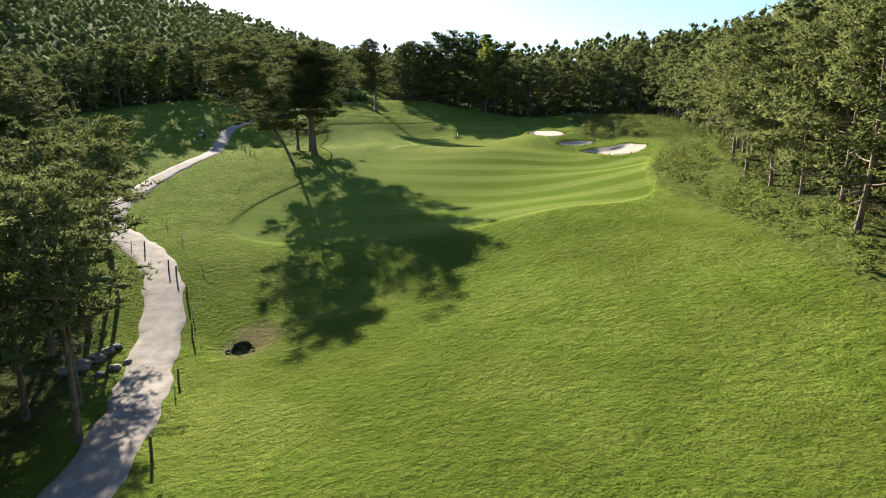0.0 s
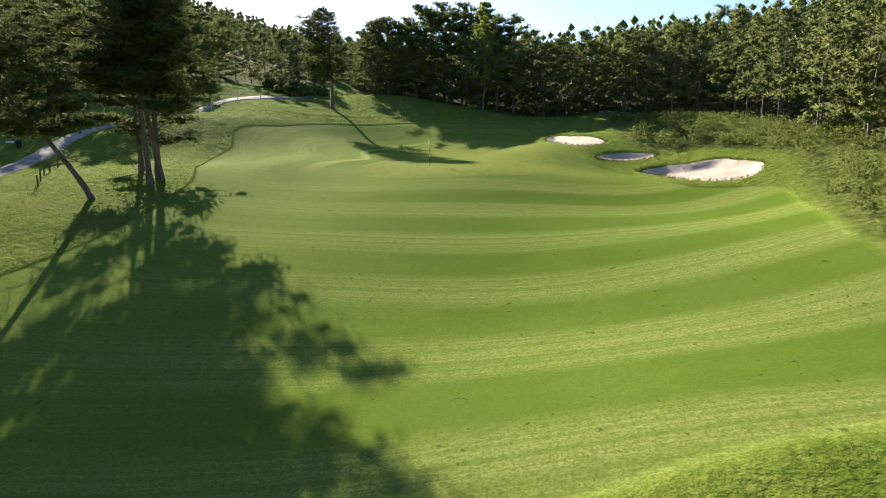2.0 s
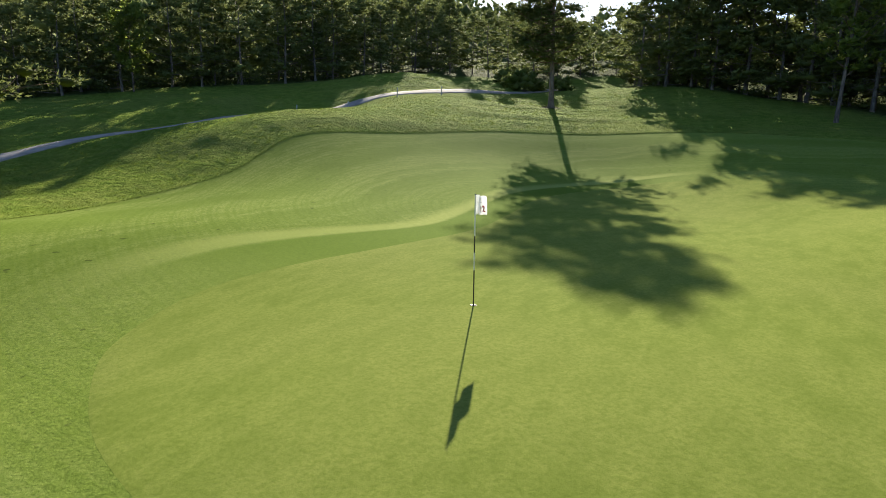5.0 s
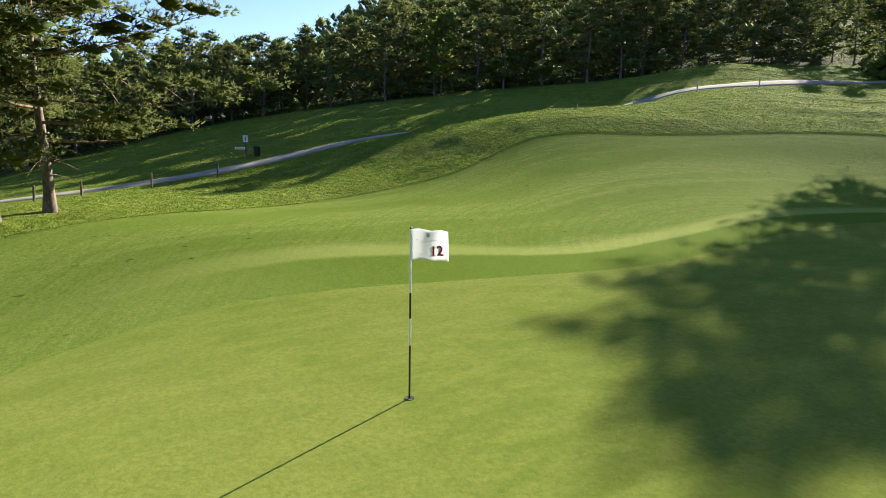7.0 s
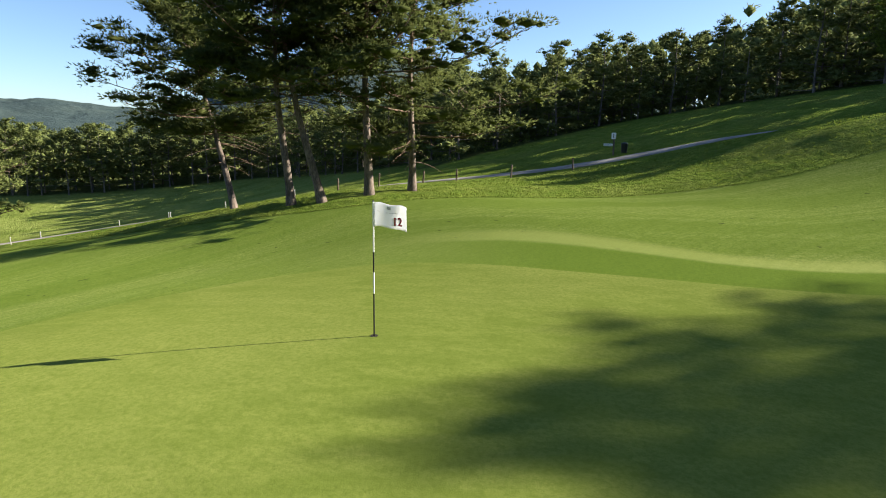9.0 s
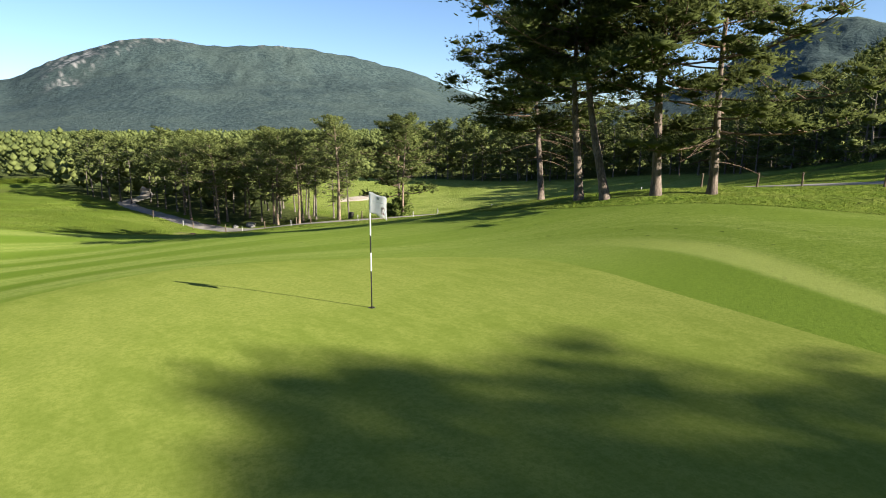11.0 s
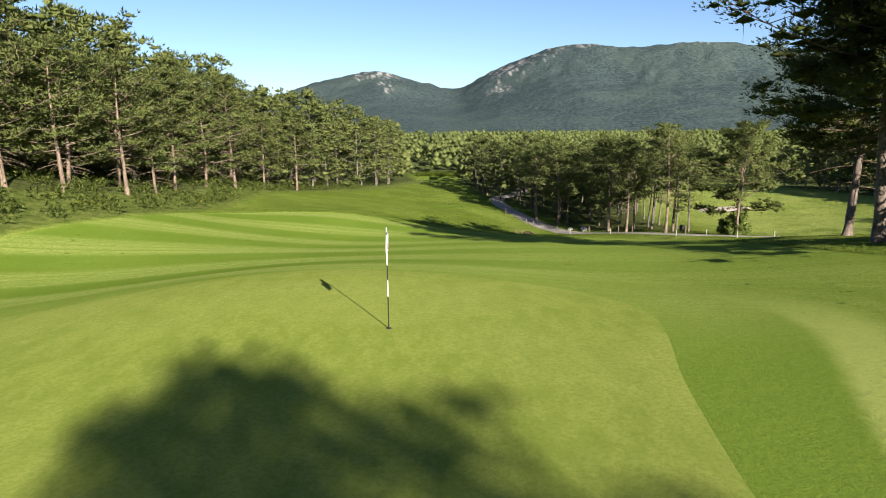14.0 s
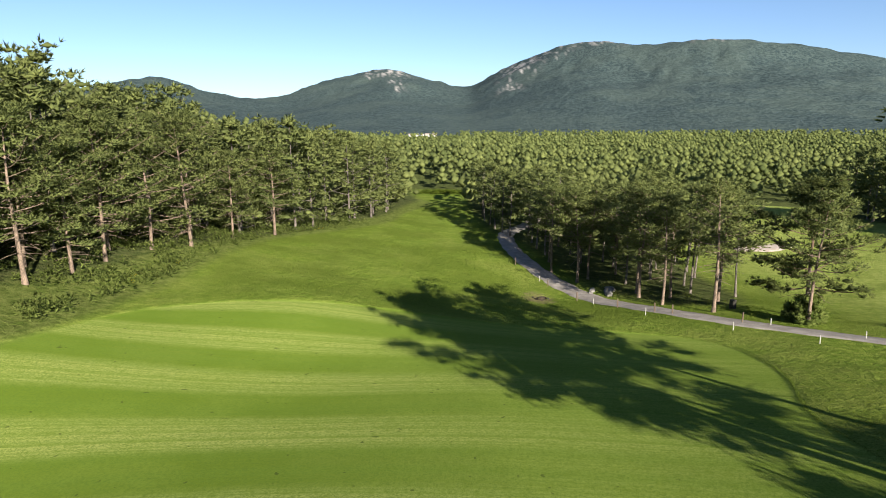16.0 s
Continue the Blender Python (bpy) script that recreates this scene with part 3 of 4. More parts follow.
def make_mountains():
    yaw, lift = np.array(SKYLINE).T
    th = np.arange(62, 233, 0.2)
    peak = np.interp(th, yaw, lift)
    peak = np.convolve(np.pad(peak, 4, "edge"), np.ones(9) / 9, "valid")
    s = np.concatenate([np.linspace(0, 1, 58), np.linspace(1.04, 1.5, 4)])
    rows = []
    for a, e in zip(th, peak):
        r0 = 3000 + 350 * math.sin(a * 0.11)
        d = np.array((-math.sin(radians(a)), math.cos(radians(a))))
        top = r0 * math.tan(radians(e)) + 5
        r = 1250 + (r0 - 1250) * s
        up = np.where(s <= 1, 0.25 * s + 0.75 * s ** 1.7, 1 - 1.2 * (s - 1) ** 1.0)
        rows.append([(d[0] * q, d[1] * q, -34 + (top + 34) * u) for q, u in zip(r, up)])
    v = np.array(rows)
    flat = v.reshape(-1, 3)
    gully = np.array([noise.fractal((p[0] * 0.0016, p[1] * 0.0016, 0.2), 0.9, 2.1, 6) for p in flat]).reshape(v.shape[:2])
    rel = np.clip(s, 0, 1)[None]
    v[..., 2] += gully * (v[..., 2] + 40) * 0.30 * (rel * (1.06 - rel ** 6))
    small = np.array([noise.noise((p[0] * 0.02, p[1] * 0.02, 3.1)) for p in flat]).reshape(v.shape[:2])
    v[..., 2] += small * 7 * rel
    n, m = v.shape[:2]
    i, j = np.meshgrid(np.arange(n - 1), np.arange(m - 1), indexing="ij")
    quads = np.stack([i * m + j, i * m + j + 1, (i + 1) * m + j + 1, (i + 1) * m + j], -1).reshape(-1, 4)
    me = big_mesh("mountains", v.reshape(-1, 3), quads)
    # bare limestone near the tops and down two ribs
    bare = np.zeros((n, m))
    for a0, wide, low in ((184.2, 1.3, 0.86), (183.6, 0.6, 0.66), (166.6, 1.8, 0.965), (169.8, 1.2, 0.88), (173.2, 0.9, 0.60), (172.0, 0.8, 0.76), (157.0, 1.2, 0.975), (186.0, 0.3, 0.80)):
        bare = np.maximum(bare, np.exp(-((th[:, None] - a0) / wide) ** 2) * smooth_step(s[None] + gully * 0.12, low - 0.04, low + 0.05))
    rib = np.array([[noise.noise((a * 2.2 + b * 14, b * 22.0, 0.7)) + 0.9 * noise.noise((a * 6.0 - b * 20, b * 50.0, 1.9)) for b in s] for a in th])
    bare = np.clip(bare * 1.4, 0, 1) * smooth_step(rib, 0.02, 0.42)
    me.attributes.new("bare", "FLOAT", "POINT").data.foreach_set("value", bare.ravel().astype(np.float32))
    me.shade_smooth()
    me.materials.append(mountain_material())
    return tagged(new("mountains", me), "hazy wooded mountain range with bare limestone tops", "mountain", kind="structure")


make_mountains()


def far_house(x, y, turn, wide):
    ob = empty("house", (x, y, ground_at(x, y)), turn, "small white house of a distant hamlet", "house", "distant hamlet")
    w, d, h = wide / 3.4, 3.0, 4.2
    link("wall", [(-w, -d, -2), (w, -d, -2), (w, d, -2), (-w, d, -2), (-w, -d, h), (w, -d, h), (w, d, h), (-w, d, h), (-w, 0, h + 1.6), (w, 0, h + 1.6)],
         [(0, 1, 5, 4), (2, 3, 7, 6), (1, 2, 6, 9, 5), (3, 0, 4, 8, 7)], HOUSE_WALL, ob)
    e = 0.6
    link("roof", [(-w - e, -d - e, h - 0.3), (w + e, -d - e, h - 0.3), (w + e, 0, h + 1.75), (-w - e, 0, h + 1.75), (w + e, d + e, h - 0.3), (-w - e, d + e, h - 0.3),
                  (-w - e, -d - e, h - 0.1), (w + e, -d - e, h - 0.1), (w + e, 0, h + 1.95), (-w - e, 0, h + 1.95), (w + e, d + e, h - 0.1), (-w - e, d + e, h - 0.1)],
         [(0, 1, 2, 3), (3, 2, 4, 5), (6, 7, 8, 9), (9, 8, 10, 11), (0, 6, 7, 1), (5, 4, 10, 11)], HOUSE_ROOF, ob)


HOUSE_WALL = speckled("white_render", (0.66, 0.64, 0.60), (0.80, 0.79, 0.76), 0.4, 0.9, 0.1, 0.02)
HOUSE_ROOF = speckled("pale_roof_tiles", (0.36, 0.27, 0.22), (0.50, 0.40, 0.34), 0.6, 0.9, 0.2, 0.03)
for x, y, turn, wide in ((4, -1290, 10, 12), (18, -1300, -20, 15), (30, -1285, 35, 10), (41, -1302, 0, 13), (52, -1292, 15, 16)):
    far_house(x, y, turn, wide)


# ---- flag ----


def make_flag():
    pin = empty("flagstick", (0, 0, ground_at(0, 0) + 0.012), 0, "banded flagstick with a white flag standing in the hole", "flagstick")
    for name, lo, hi, m in (("lower_band", -0.12, 0.69, BLACK), ("white_band", 0.69, 1.03, WHITE), ("upper_band", 1.03, 1.35, BLACK), ("top_band", 1.35, 2.13, WHITE)):
        v, f = tube(np.array([(0, 0, lo), (0, 0, (lo + hi) / 2), (0, 0, hi)]), [0.0125, 0.0125, 0.0125], 12)
        link(name, v.tolist(), f.tolist(), m, pin, smooth=True)
    v, f = tube(np.array([(0, 0, 2.13), (0, 0, 2.145), (0, 0, 2.152)]), [0.016, 0.013, 0.002], 12)
    link("cap", v.tolist(), f.tolist(), BLACK, pin, smooth=True)
    a = np.linspace(0, 2 * np.pi, 24, endpoint=False)
    ring = [(r * math.cos(q), r * math.sin(q), h) for r, h in ((0.054, -0.10), (0.054, 0.004), (0.062, 0.006), (0.062, -0.02)) for q in a]
    faces = [(k * 24 + j, k * 24 + (j + 1) % 24, (k + 1) * 24 + (j + 1) % 24, (k + 1) * 24 + j) for k in range(3) for j in range(24)]
    link("cup", ring, faces, BLACK, pin)
    # near-black disc level with the rim, standing for the shade in the cup
    link("cup_floor", [(0.054 * math.cos(q), 0.054 * math.sin(q), 0.003) for q in a], [tuple(range(24))], EARTH, pin)
    # flag cloth flying along +y, hanging and rippling a little
    n, m = 22, 14
    wide, tall = 0.52, 0.37
    def cloth(u, w):
        return (-0.05 * u + 0.035 * math.sin(7.0 * u + 1.2 * w) * u ** 0.7, 0.014 + wide * u * (0.965 + 0.02 * w), 2.12 - tall * w - 0.07 * u ** 1.6 + 0.012 * math.sin(9 * u))
    verts = [cloth(i / n, j / m) for i in range(n + 1) for j in range(m + 1)]
    faces = [(i * (m + 1) + j, (i + 1) * (m + 1) + j, (i + 1) * (m + 1) + j + 1, i * (m + 1) + j + 1) for i in range(n) for j in range(m)]
    me_flag = link("flag", verts, faces, FLAG_CLOTH, pin, "white cloth flag with a dark red number 12", smooth=True)
    sol = me_flag.modifiers.new("thick", "SOLIDIFY")
    sol.thickness, sol.offset = 0.002, 0.0
    # the number on both sides, laid on the cloth
    for sign in (1, -1):
        txt = bpy.data.curves.new("number", "FONT")
        txt.body, txt.size, txt.align_x = "12", 0.17, "CENTER"
        txt.offset = 0.004
        temp = bpy.data.objects.new("number", txt)
        scene.collection.objects.link(temp)
        deps = bpy.context.evaluated_depsgraph_get()
        me = bpy.data.meshes.new_from_object(temp.evaluated_get(deps))
        bpy.data.objects.remove(temp)
        bm = bmesh.new()
        bm.from_mesh(me)
        bmesh.ops.triangulate(bm, faces=bm.faces[:])
        bmesh.ops.subdivide_edges(bm, edges=bm.edges[:], cuts=2)
        for v in bm.verts:
            u = 0.70 + sign * v.co.x / wide
            w = 0.84 - v.co.y / tall
            p = cloth(u, w)
            v.co = (p[0] + sign * 0.005, p[1], p[2])
        part("number", bm, RED_INK, me_flag, "dark red number 12")
        bar = bmesh.new()
        for u0, u1, w0, w1 in ((0.12, 0.42, 0.36, 0.375), (0.40, 0.50, 0.10, 0.22), (0.45, 0.72, 0.345, 0.36)):
            q = [bar.verts.new((cloth(u, w)[0] + sign * 0.005, *cloth(u, w)[1:])) for u, w in ((u0, w0), (u1, w0), (u1, w1), (u0, w1))]
            bar.faces.new(q)
        part("print", bar, GREY_INK, me_flag, "small grey printed bars")
    return pin


FLAG_CLOTH = leafy("flag_cloth", (0.80, 0.80, 0.82), (0.84, 0.84, 0.85), 0.0, 0.45, mottle=0.0)
RED_INK = speckled("dark_red_ink", (0.30, 0.02, 0.04), (0.40, 0.04, 0.06), 30, 0.7, 0.05, 0.001)
GREY_INK = speckled("grey_ink", (0.40, 0.40, 0.41), (0.50, 0.50, 0.50), 30, 0.7, 0.05, 0.001)
make_flag()


def sprays(rng, centres, radii, per, blades, length, width, axis_of, flat=0.42, spread_by=0.62):
    """Needle sprays: blades that fan out of points in the shell of flat clumps, with soft outward normals."""
    n = len(centres) * per
    d = rng.normal(size=(n, 3))
    d[:, 2] = d[:, 2] * 0.8 + 0.25
    d /= np.linalg.norm(d, axis=1, keepdims=True)
    spot = d * (rng.random((n, 1)) ** 0.4)
    spot[:, 2] *= flat
    c = np.repeat(centres, per, 0)
    out = c - np.repeat(axis_of, per, 0)
    out /= np.linalg.norm(out, axis=1, keepdims=True) + 0.4
    at = c + spot * np.repeat(radii, per)[:, None]
    way = np.repeat(d * (1, 1, 0.55) + out * 0.55 + (0, 0, 0.30), blades, 0) + rng.normal(0, spread_by, (n * blades, 3)) * (1, 1, 0.75)
    way /= np.linalg.norm(way, axis=1, keepdims=True)
    root = np.repeat(at, blades, 0)
    side = np.cross(way, rng.normal(size=way.shape))
    side /= np.linalg.norm(side, axis=1, keepdims=True) + 1e-9
    tip = root + way * length * rng.uniform(0.65, 1.25, (len(way), 1))
    face = np.cross(2 * side, tip - root)
    face /= np.linalg.norm(face, axis=1, keepdims=True) + 1e-9
    nor = np.repeat(d * 0.65 + out * 0.45 + (0, 0, 0.35), blades, 0) + rng.normal(0, 0.22, way.shape)
    flip = np.sign((face * nor).sum(1, keepdims=True))
    nor = nor / (np.linalg.norm(nor, axis=1, keepdims=True) + 1e-9) + 0.45 * face * flip
    side *= np.where(flip == 0, 1, flip)
    verts = np.stack([root - side * width / 2, root + side * width / 2, tip], 1).reshape(-1, 3)
    return verts, np.arange(len(verts)).reshape(-1, 3), np.repeat(nor, 3, 0)


def lumps(rng, centres, radii, flat=0.5):
    """Ragged small cores inside needle clumps."""
    base = np.array([(1, 0, 0), (0, 1, 0), (-1, 0, 0), (0, -1, 0), (0, 0, 1), (0, 0, -1)], float)
    tri = np.array([(0, 1, 4), (1, 2, 4), (2, 3, 4), (3, 0, 4), (1, 0, 5), (2, 1, 5), (3, 2, 5), (0, 3, 5)])
    k = len(centres)
    turn = rng.uniform(0, 6.28, k)
    p = np.stack([np.cos(turn)[:, None] * base[:, 0] - np.sin(turn)[:, None] * base[:, 1], np.sin(turn)[:, None] * base[:, 0] + np.cos(turn)[:, None] * base[:, 1],
                  np.repeat(base[None, :, 2], k, 0)], -1)
    tall = np.array((1, 1, flat)) if np.ndim(flat) == 0 else np.stack([np.ones(k), np.ones(k), flat], -1)[:, None]
    nor = p + (0, 0, 0.3)
    p = p * tall * rng.uniform(0.8, 1.4, (k, len(base), 1)) * np.asarray(radii)[:, None, None] + np.asarray(centres)[:, None]
    return p.reshape(-1, 3), (tri[None] + np.arange(k)[:, None, None] * len(base)).reshape(-1, 3), nor.reshape(-1, 3)


def leaf_mesh(name, groups, material, shade=None):
    """Joins (places, faces, normals) into one soft-shaded mesh; shade: a tone from 0 to 1 for each place."""
    v, f = gather([(g[0], g[1]) for g in groups])
    nor = np.concatenate([g[2] for g in groups])
    nor = nor / (np.linalg.norm(nor, axis=1, keepdims=True) + 1e-9)
    me = big_mesh(name, v, f)
    me.shade_smooth()
    me.normals_split_custom_set_from_vertices(nor.astype(np.float32))
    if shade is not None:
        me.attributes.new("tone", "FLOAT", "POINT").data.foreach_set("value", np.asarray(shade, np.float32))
    me.materials.append(material)
    return me


def pine_parts(seed, height, bare_to, wide, limbs, clumps, per, blades, length, width, lean=(0.0, 0.0), girth=0.0172, dead=4, droop=0.0, sides=8, lop=None, rise_by=0.0, leaf=None, cone=0.0, puff=0.5, bark=None, core=0.5, spans=None, flat=0.42, twigs=0):
    """Meshes of a pine's trunk, limbs and needle crown, standing at the origin."""
    rng = np.random.default_rng(seed)
    s = np.linspace(0, 1, 12)
    bend = rng.uniform(0, 6.28)
    wig = 0.012 * height * np.sin(s * rng.uniform(4, 7) + bend)
    axis = np.stack([lean[0] * s ** 1.1 + wig * math.cos(bend), lean[1] * s ** 1.1 + wig * math.sin(bend), s * height * 0.97 - 0.25], -1)
    thick = height * girth * (1 - 0.86 * s ** 0.9) * np.where(s < 0.02, 1.35, 1.0)
    trunk = tube(axis, thick, sides)
    spot = lambda q: np.array([np.interp(q, s, axis[:, k]) for k in range(3)])  # noqa: E731
    pieces, centres, radii, heart = [], [], [], []
    for k in range(limbs):
        q = bare_to + (0.97 - bare_to) * ((k + rng.uniform(0, 0.8)) / limbs)
        rel = (q - bare_to) / (1 - bare_to)
        az = k * 2.4 + rng.uniform(-0.5, 0.5) if spans is None else spans[0] + (math.pi if k % 3 else 0.0) + rng.normal(0, 0.7)
        if spans is None:
            far = wide * (0.62 + 0.5 * math.sin(math.pi * min(1, 0.12 + rel))) * (1 - 0.62 * rel ** 2) * (1 - cone * rel) * rng.uniform(0.6, 1.2)
        else:
            # reach of the limbs by height, to either side of a bearing
            turn, tab = spans
            hs, minus, plus = np.array(tab).T
            c = math.cos(az - turn)
            far = (np.interp(q * height, hs, plus) if c > 0 else np.interp(q * height, hs, minus)) * abs(c) + 0.5 * (1 - abs(c)) * (np.interp(q * height, hs, plus) + np.interp(q * height, hs, minus))
            far *= rng.uniform(0.72, 1.06)
        if lop is not None:
            far *= 1 + 0.35 * math.cos(az - lop)
        rise = rise_by - 0.12 - droop + 0.75 * rel + rng.uniform(-0.12, 0.15)
        if spans is not None:
            rise *= 0.25
        u = np.linspace(0, 1, 6 if sides > 7 else 4)
        out = np.array([math.cos(az), math.sin(az)])
        side = np.array([-out[1], out[0]]) * rng.uniform(-0.25, 0.25)
        line = spot(q) + np.stack([far * (out[0] * u + side[0] * u * u), far * (out[1] * u + side[1] * u * u), far * (rise * u + 0.22 * u ** 2.2)], -1)
        pieces.append(tube(line, np.interp(q, s, thick) * 0.36 * (1 - 0.82 * u) + 0.007, 5 if sides > 7 else 3))
        for c in range(clumps if spans is None else max(4, int(2.7 * far))):
            w = rng.uniform(0.35 if spans is None else 0.12, 1.0) if c else 1.0
            at = np.array([np.interp(w, u, line[:, k2]) for k2 in range(3)])
            off = rng.normal(0, 0.16 * far * (1.2 - 0.5 * w), 3) * (1, 1, 0.30)
            tip = at + off + (0, 0, 0.06 * far)
            if sides > 7:
                pieces.append(tube(np.stack([at, (at + tip) / 2 + rng.normal(0, 0.05, 3), tip]), [0.022, 0.016, 0.008], 3))
            centres.append(tip)
            heart.append(spot(max(q - 0.06, 0)))
            radii.append(rng.uniform(0.7, 1.3) * puff * (0.8 + 0.3 * (1 - rel)))
    for k in range(dead):
        q = max(bare_to, 0.22) * rng.uniform(0.6, 1.15)
        az, far = rng.uniform(0, 6.28), wide * rng.uniform(0.25, 0.6)
        u = np.linspace(0, 1, 5)
        line = spot(q) + np.stack([far * math.cos(az) * u, far * math.sin(az) * u, far * (-0.05 * u - 0.22 * u * u)], -1)
        pieces.append(tube(line, 0.024 * (1 - 0.8 * u) + 0.004, 3))
    for k in range(twigs):
        # bare dead twigs hanging out of the crown
        c = int(rng.integers(len(centres)))
        a = np.array(centres[c])
        way = rng.normal(0, 0.6, 3) + (0, 0, -0.2)
        u = np.linspace(0, 1, 4)[:, None]
        pieces.append(tube(a + way * u + (0, 0, -0.3) * u * u, [0.014, 0.011, 0.008, 0.004], 3))
    for k in range(3):
        centres.append(axis[-1] + (0, 0, 0.1 - 0.45 * k) + rng.normal(0, 0.25, 3) * (1, 1, 0))
        heart.append(axis[-2])
        radii.append((0.8 + 0.25 * k) * puff)
    centres, radii, heart = np.array(centres), np.array(radii), np.array(heart)
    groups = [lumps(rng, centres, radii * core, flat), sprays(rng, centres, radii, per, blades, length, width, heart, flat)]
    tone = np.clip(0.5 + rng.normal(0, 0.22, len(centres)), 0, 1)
    # cores get a lower tone: the shade inside each clump, put into colour
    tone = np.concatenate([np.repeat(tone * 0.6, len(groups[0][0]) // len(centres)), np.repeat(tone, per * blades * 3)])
    stem = len(trunk[1]) * 6 // 11
    v, f = gather([trunk, *pieces])
    me = big_mesh("trunk", v, f)
    me.materials.append(bark or BARK)
    me.materials.append(bark or BARK_UP)
    me.polygons.foreach_set("material_index", (np.arange(len(f)) >= stem).astype(np.int32))
    me.shade_smooth()
    return [me, leaf_mesh("crown", groups, leaf or NEEDLES, tone)]


def plant(name, meshes, place, turn, size, label, category, group="", tall=1.0):
    ob = empty(name, place, turn, label, category, group)
    ob.scale = (size, size, size * tall)
    for me in meshes:
        child = new(me.name.split(".")[0], me)
        child.parent = ob
    return ob


# the stand of five old pines west of the green
STAND = [(-19.6, -14.35, 11, 11.2, 0.36, 4.7, (-4.0, -5.2), 3.75), (-18.0, -10.5, 12, 12.4, 0.42, 4.2, (0.2, -0.5), 0.5),
         (-17.9, -8.8, 13, 12.6, 0.46, 4.3, (-0.6, -3.0), 4.0), (-19.0, -6.95, 14, 13.4, 0.44, 4.0, (0.1, 0.4), 1.5), (-21.1, -5.4, 15, 12.0, 0.22, 4.8, (0.2, 0.3), 1.2)]
for x, y, seed, tall, bare_to, wide, lean, lop in STAND:
    plant("pine", pine_parts(seed, tall, bare_to, wide, 38 if seed == 11 else 30, 12, 34, 4, 0.20, 0.05, lean, 0.0178, 12, lop=lop, puff=0.88, core=0.40, droop=0.14 if bare_to < 0.25 else 0.12 if seed == 11 else 0.0, twigs=160 if seed == 15 else 20, flat=0.36), (x, y, ground_at(x, y)), 0, 1,
          "tall old pine with a bare lower trunk beside the green", "pine", "pines beside the green")
LONE_SPANS = [(4.4, 3.6, 4.4), (6.0, 4.2, 3.8), (8.0, 4.4, 2.2), (10.0, 4.7, 2.0), (11.8, 4.5, 1.4), (13.0, 3.6, 1.2), (14.2, 1.8, 0.8), (15.2, 0.6, 0.4)]
plant("pine", pine_parts(120, 15.3, 0.29, 4.4, 66, 9, 20, 4, 0.26, 0.075, (-0.3, 0.0), 0.019, 4, puff=0.95, core=0.34, spans=(radians(SUN_AZ), LONE_SPANS), flat=0.38), (-16.6, 46.8, ground_at(-16.6, 46.8)), 0, 1,
      "single upright pine standing alone behind the green", "pine")
plant("birch", pine_parts(22, 17.6, 0.22, 2.5, 30, 6, 8, 6, 0.30, 0.2, (0.4, 0.1), 0.009, 2, rise_by=0.75, leaf=LEAVES, puff=0.55), (6.7, 48.9, ground_at(6.7, 48.9)), 0, 1,
      "tall slim broadleaf tree with fresh yellow-green leaves", "tree")
plant("birch", pine_parts(23, 8.5, 0.2, 2.2, 20, 6, 8, 6, 0.3, 0.18, (0.2, 0.1), 0.010, 2, rise_by=0.45, leaf=LEAVES, puff=0.5), (-54.7, 29.0, ground_at(-54.7, 29.0)), 0, 1,
      "small pale green broadleaf tree before dark pines", "tree")

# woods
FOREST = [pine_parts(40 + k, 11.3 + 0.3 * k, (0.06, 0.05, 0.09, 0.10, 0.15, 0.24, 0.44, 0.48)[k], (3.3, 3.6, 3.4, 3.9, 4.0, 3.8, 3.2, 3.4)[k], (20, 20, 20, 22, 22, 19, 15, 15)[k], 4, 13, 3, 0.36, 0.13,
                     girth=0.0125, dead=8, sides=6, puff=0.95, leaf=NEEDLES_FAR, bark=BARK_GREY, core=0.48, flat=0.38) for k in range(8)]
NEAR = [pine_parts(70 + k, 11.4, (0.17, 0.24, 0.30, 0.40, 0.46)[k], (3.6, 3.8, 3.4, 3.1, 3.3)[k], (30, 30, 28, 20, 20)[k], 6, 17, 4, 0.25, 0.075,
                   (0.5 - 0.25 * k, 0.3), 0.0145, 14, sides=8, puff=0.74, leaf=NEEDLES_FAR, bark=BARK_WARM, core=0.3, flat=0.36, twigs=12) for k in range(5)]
taken = {}


def room(x, y, gap):
    cell = (int(x // 5), int(y // 5))
    for a in (-1, 0, 1):
        for b in (-1, 0, 1):
            if any((x - p) ** 2 + (y - q) ** 2 < gap * gap for p, q in taken.get((cell[0] + a, cell[1] + b), ())):
                return False
    taken.setdefault(cell, []).append((x, y))
    return True


def wood_pine(rng, x, y, label, group, size=None, which=None, kinds=None):
    k = int(rng.integers(3)) if which is None else which
    plant("pine", (kinds or FOREST)[k], (x, y, ground_at(x, y) - 0.1), rng.uniform(0, 360), size or rng.uniform(0.82, 1.1), label, "pine", group, rng.uniform(0.92, 1.08))


rng = np.random.default_rng(77)
S_FEET = [(-17.0, -62.8), (-14.9, -66.3), (-21.0, -55.1), (-21.6, -57.5), (-21.6, -50.8), (-24.2, -46.7), (-27.4, -53.0), (-22.3, -67.0), (-23.6, -54.2), (-18.4, -64.1),
          (-28.6, -41.6), (-15.6, -71.5)]
for k, (x, y) in enumerate(S_FEET):
    room(x, y, 0)
    wood_pine(rng, x, y, "slender pine with a bare grey trunk beside the cart path", "pines along the cart path", which=3 + k % 2, size=rng.uniform(0.82, 1.0), kinds=NEAR)
plant("pine", pine_parts(31, 10.6, 0.24, 4.6, 24, 12, 8, 10, 0.30, 0.055, (0.1, 0.2), 0.018, 3, puff=0.6), (-30.6, -45.2, ground_at(-30.6, -45.2)), 0, 1,
      "broad pine standing behind a round bush", "pine")
room(-30.6, -45.2, 0)
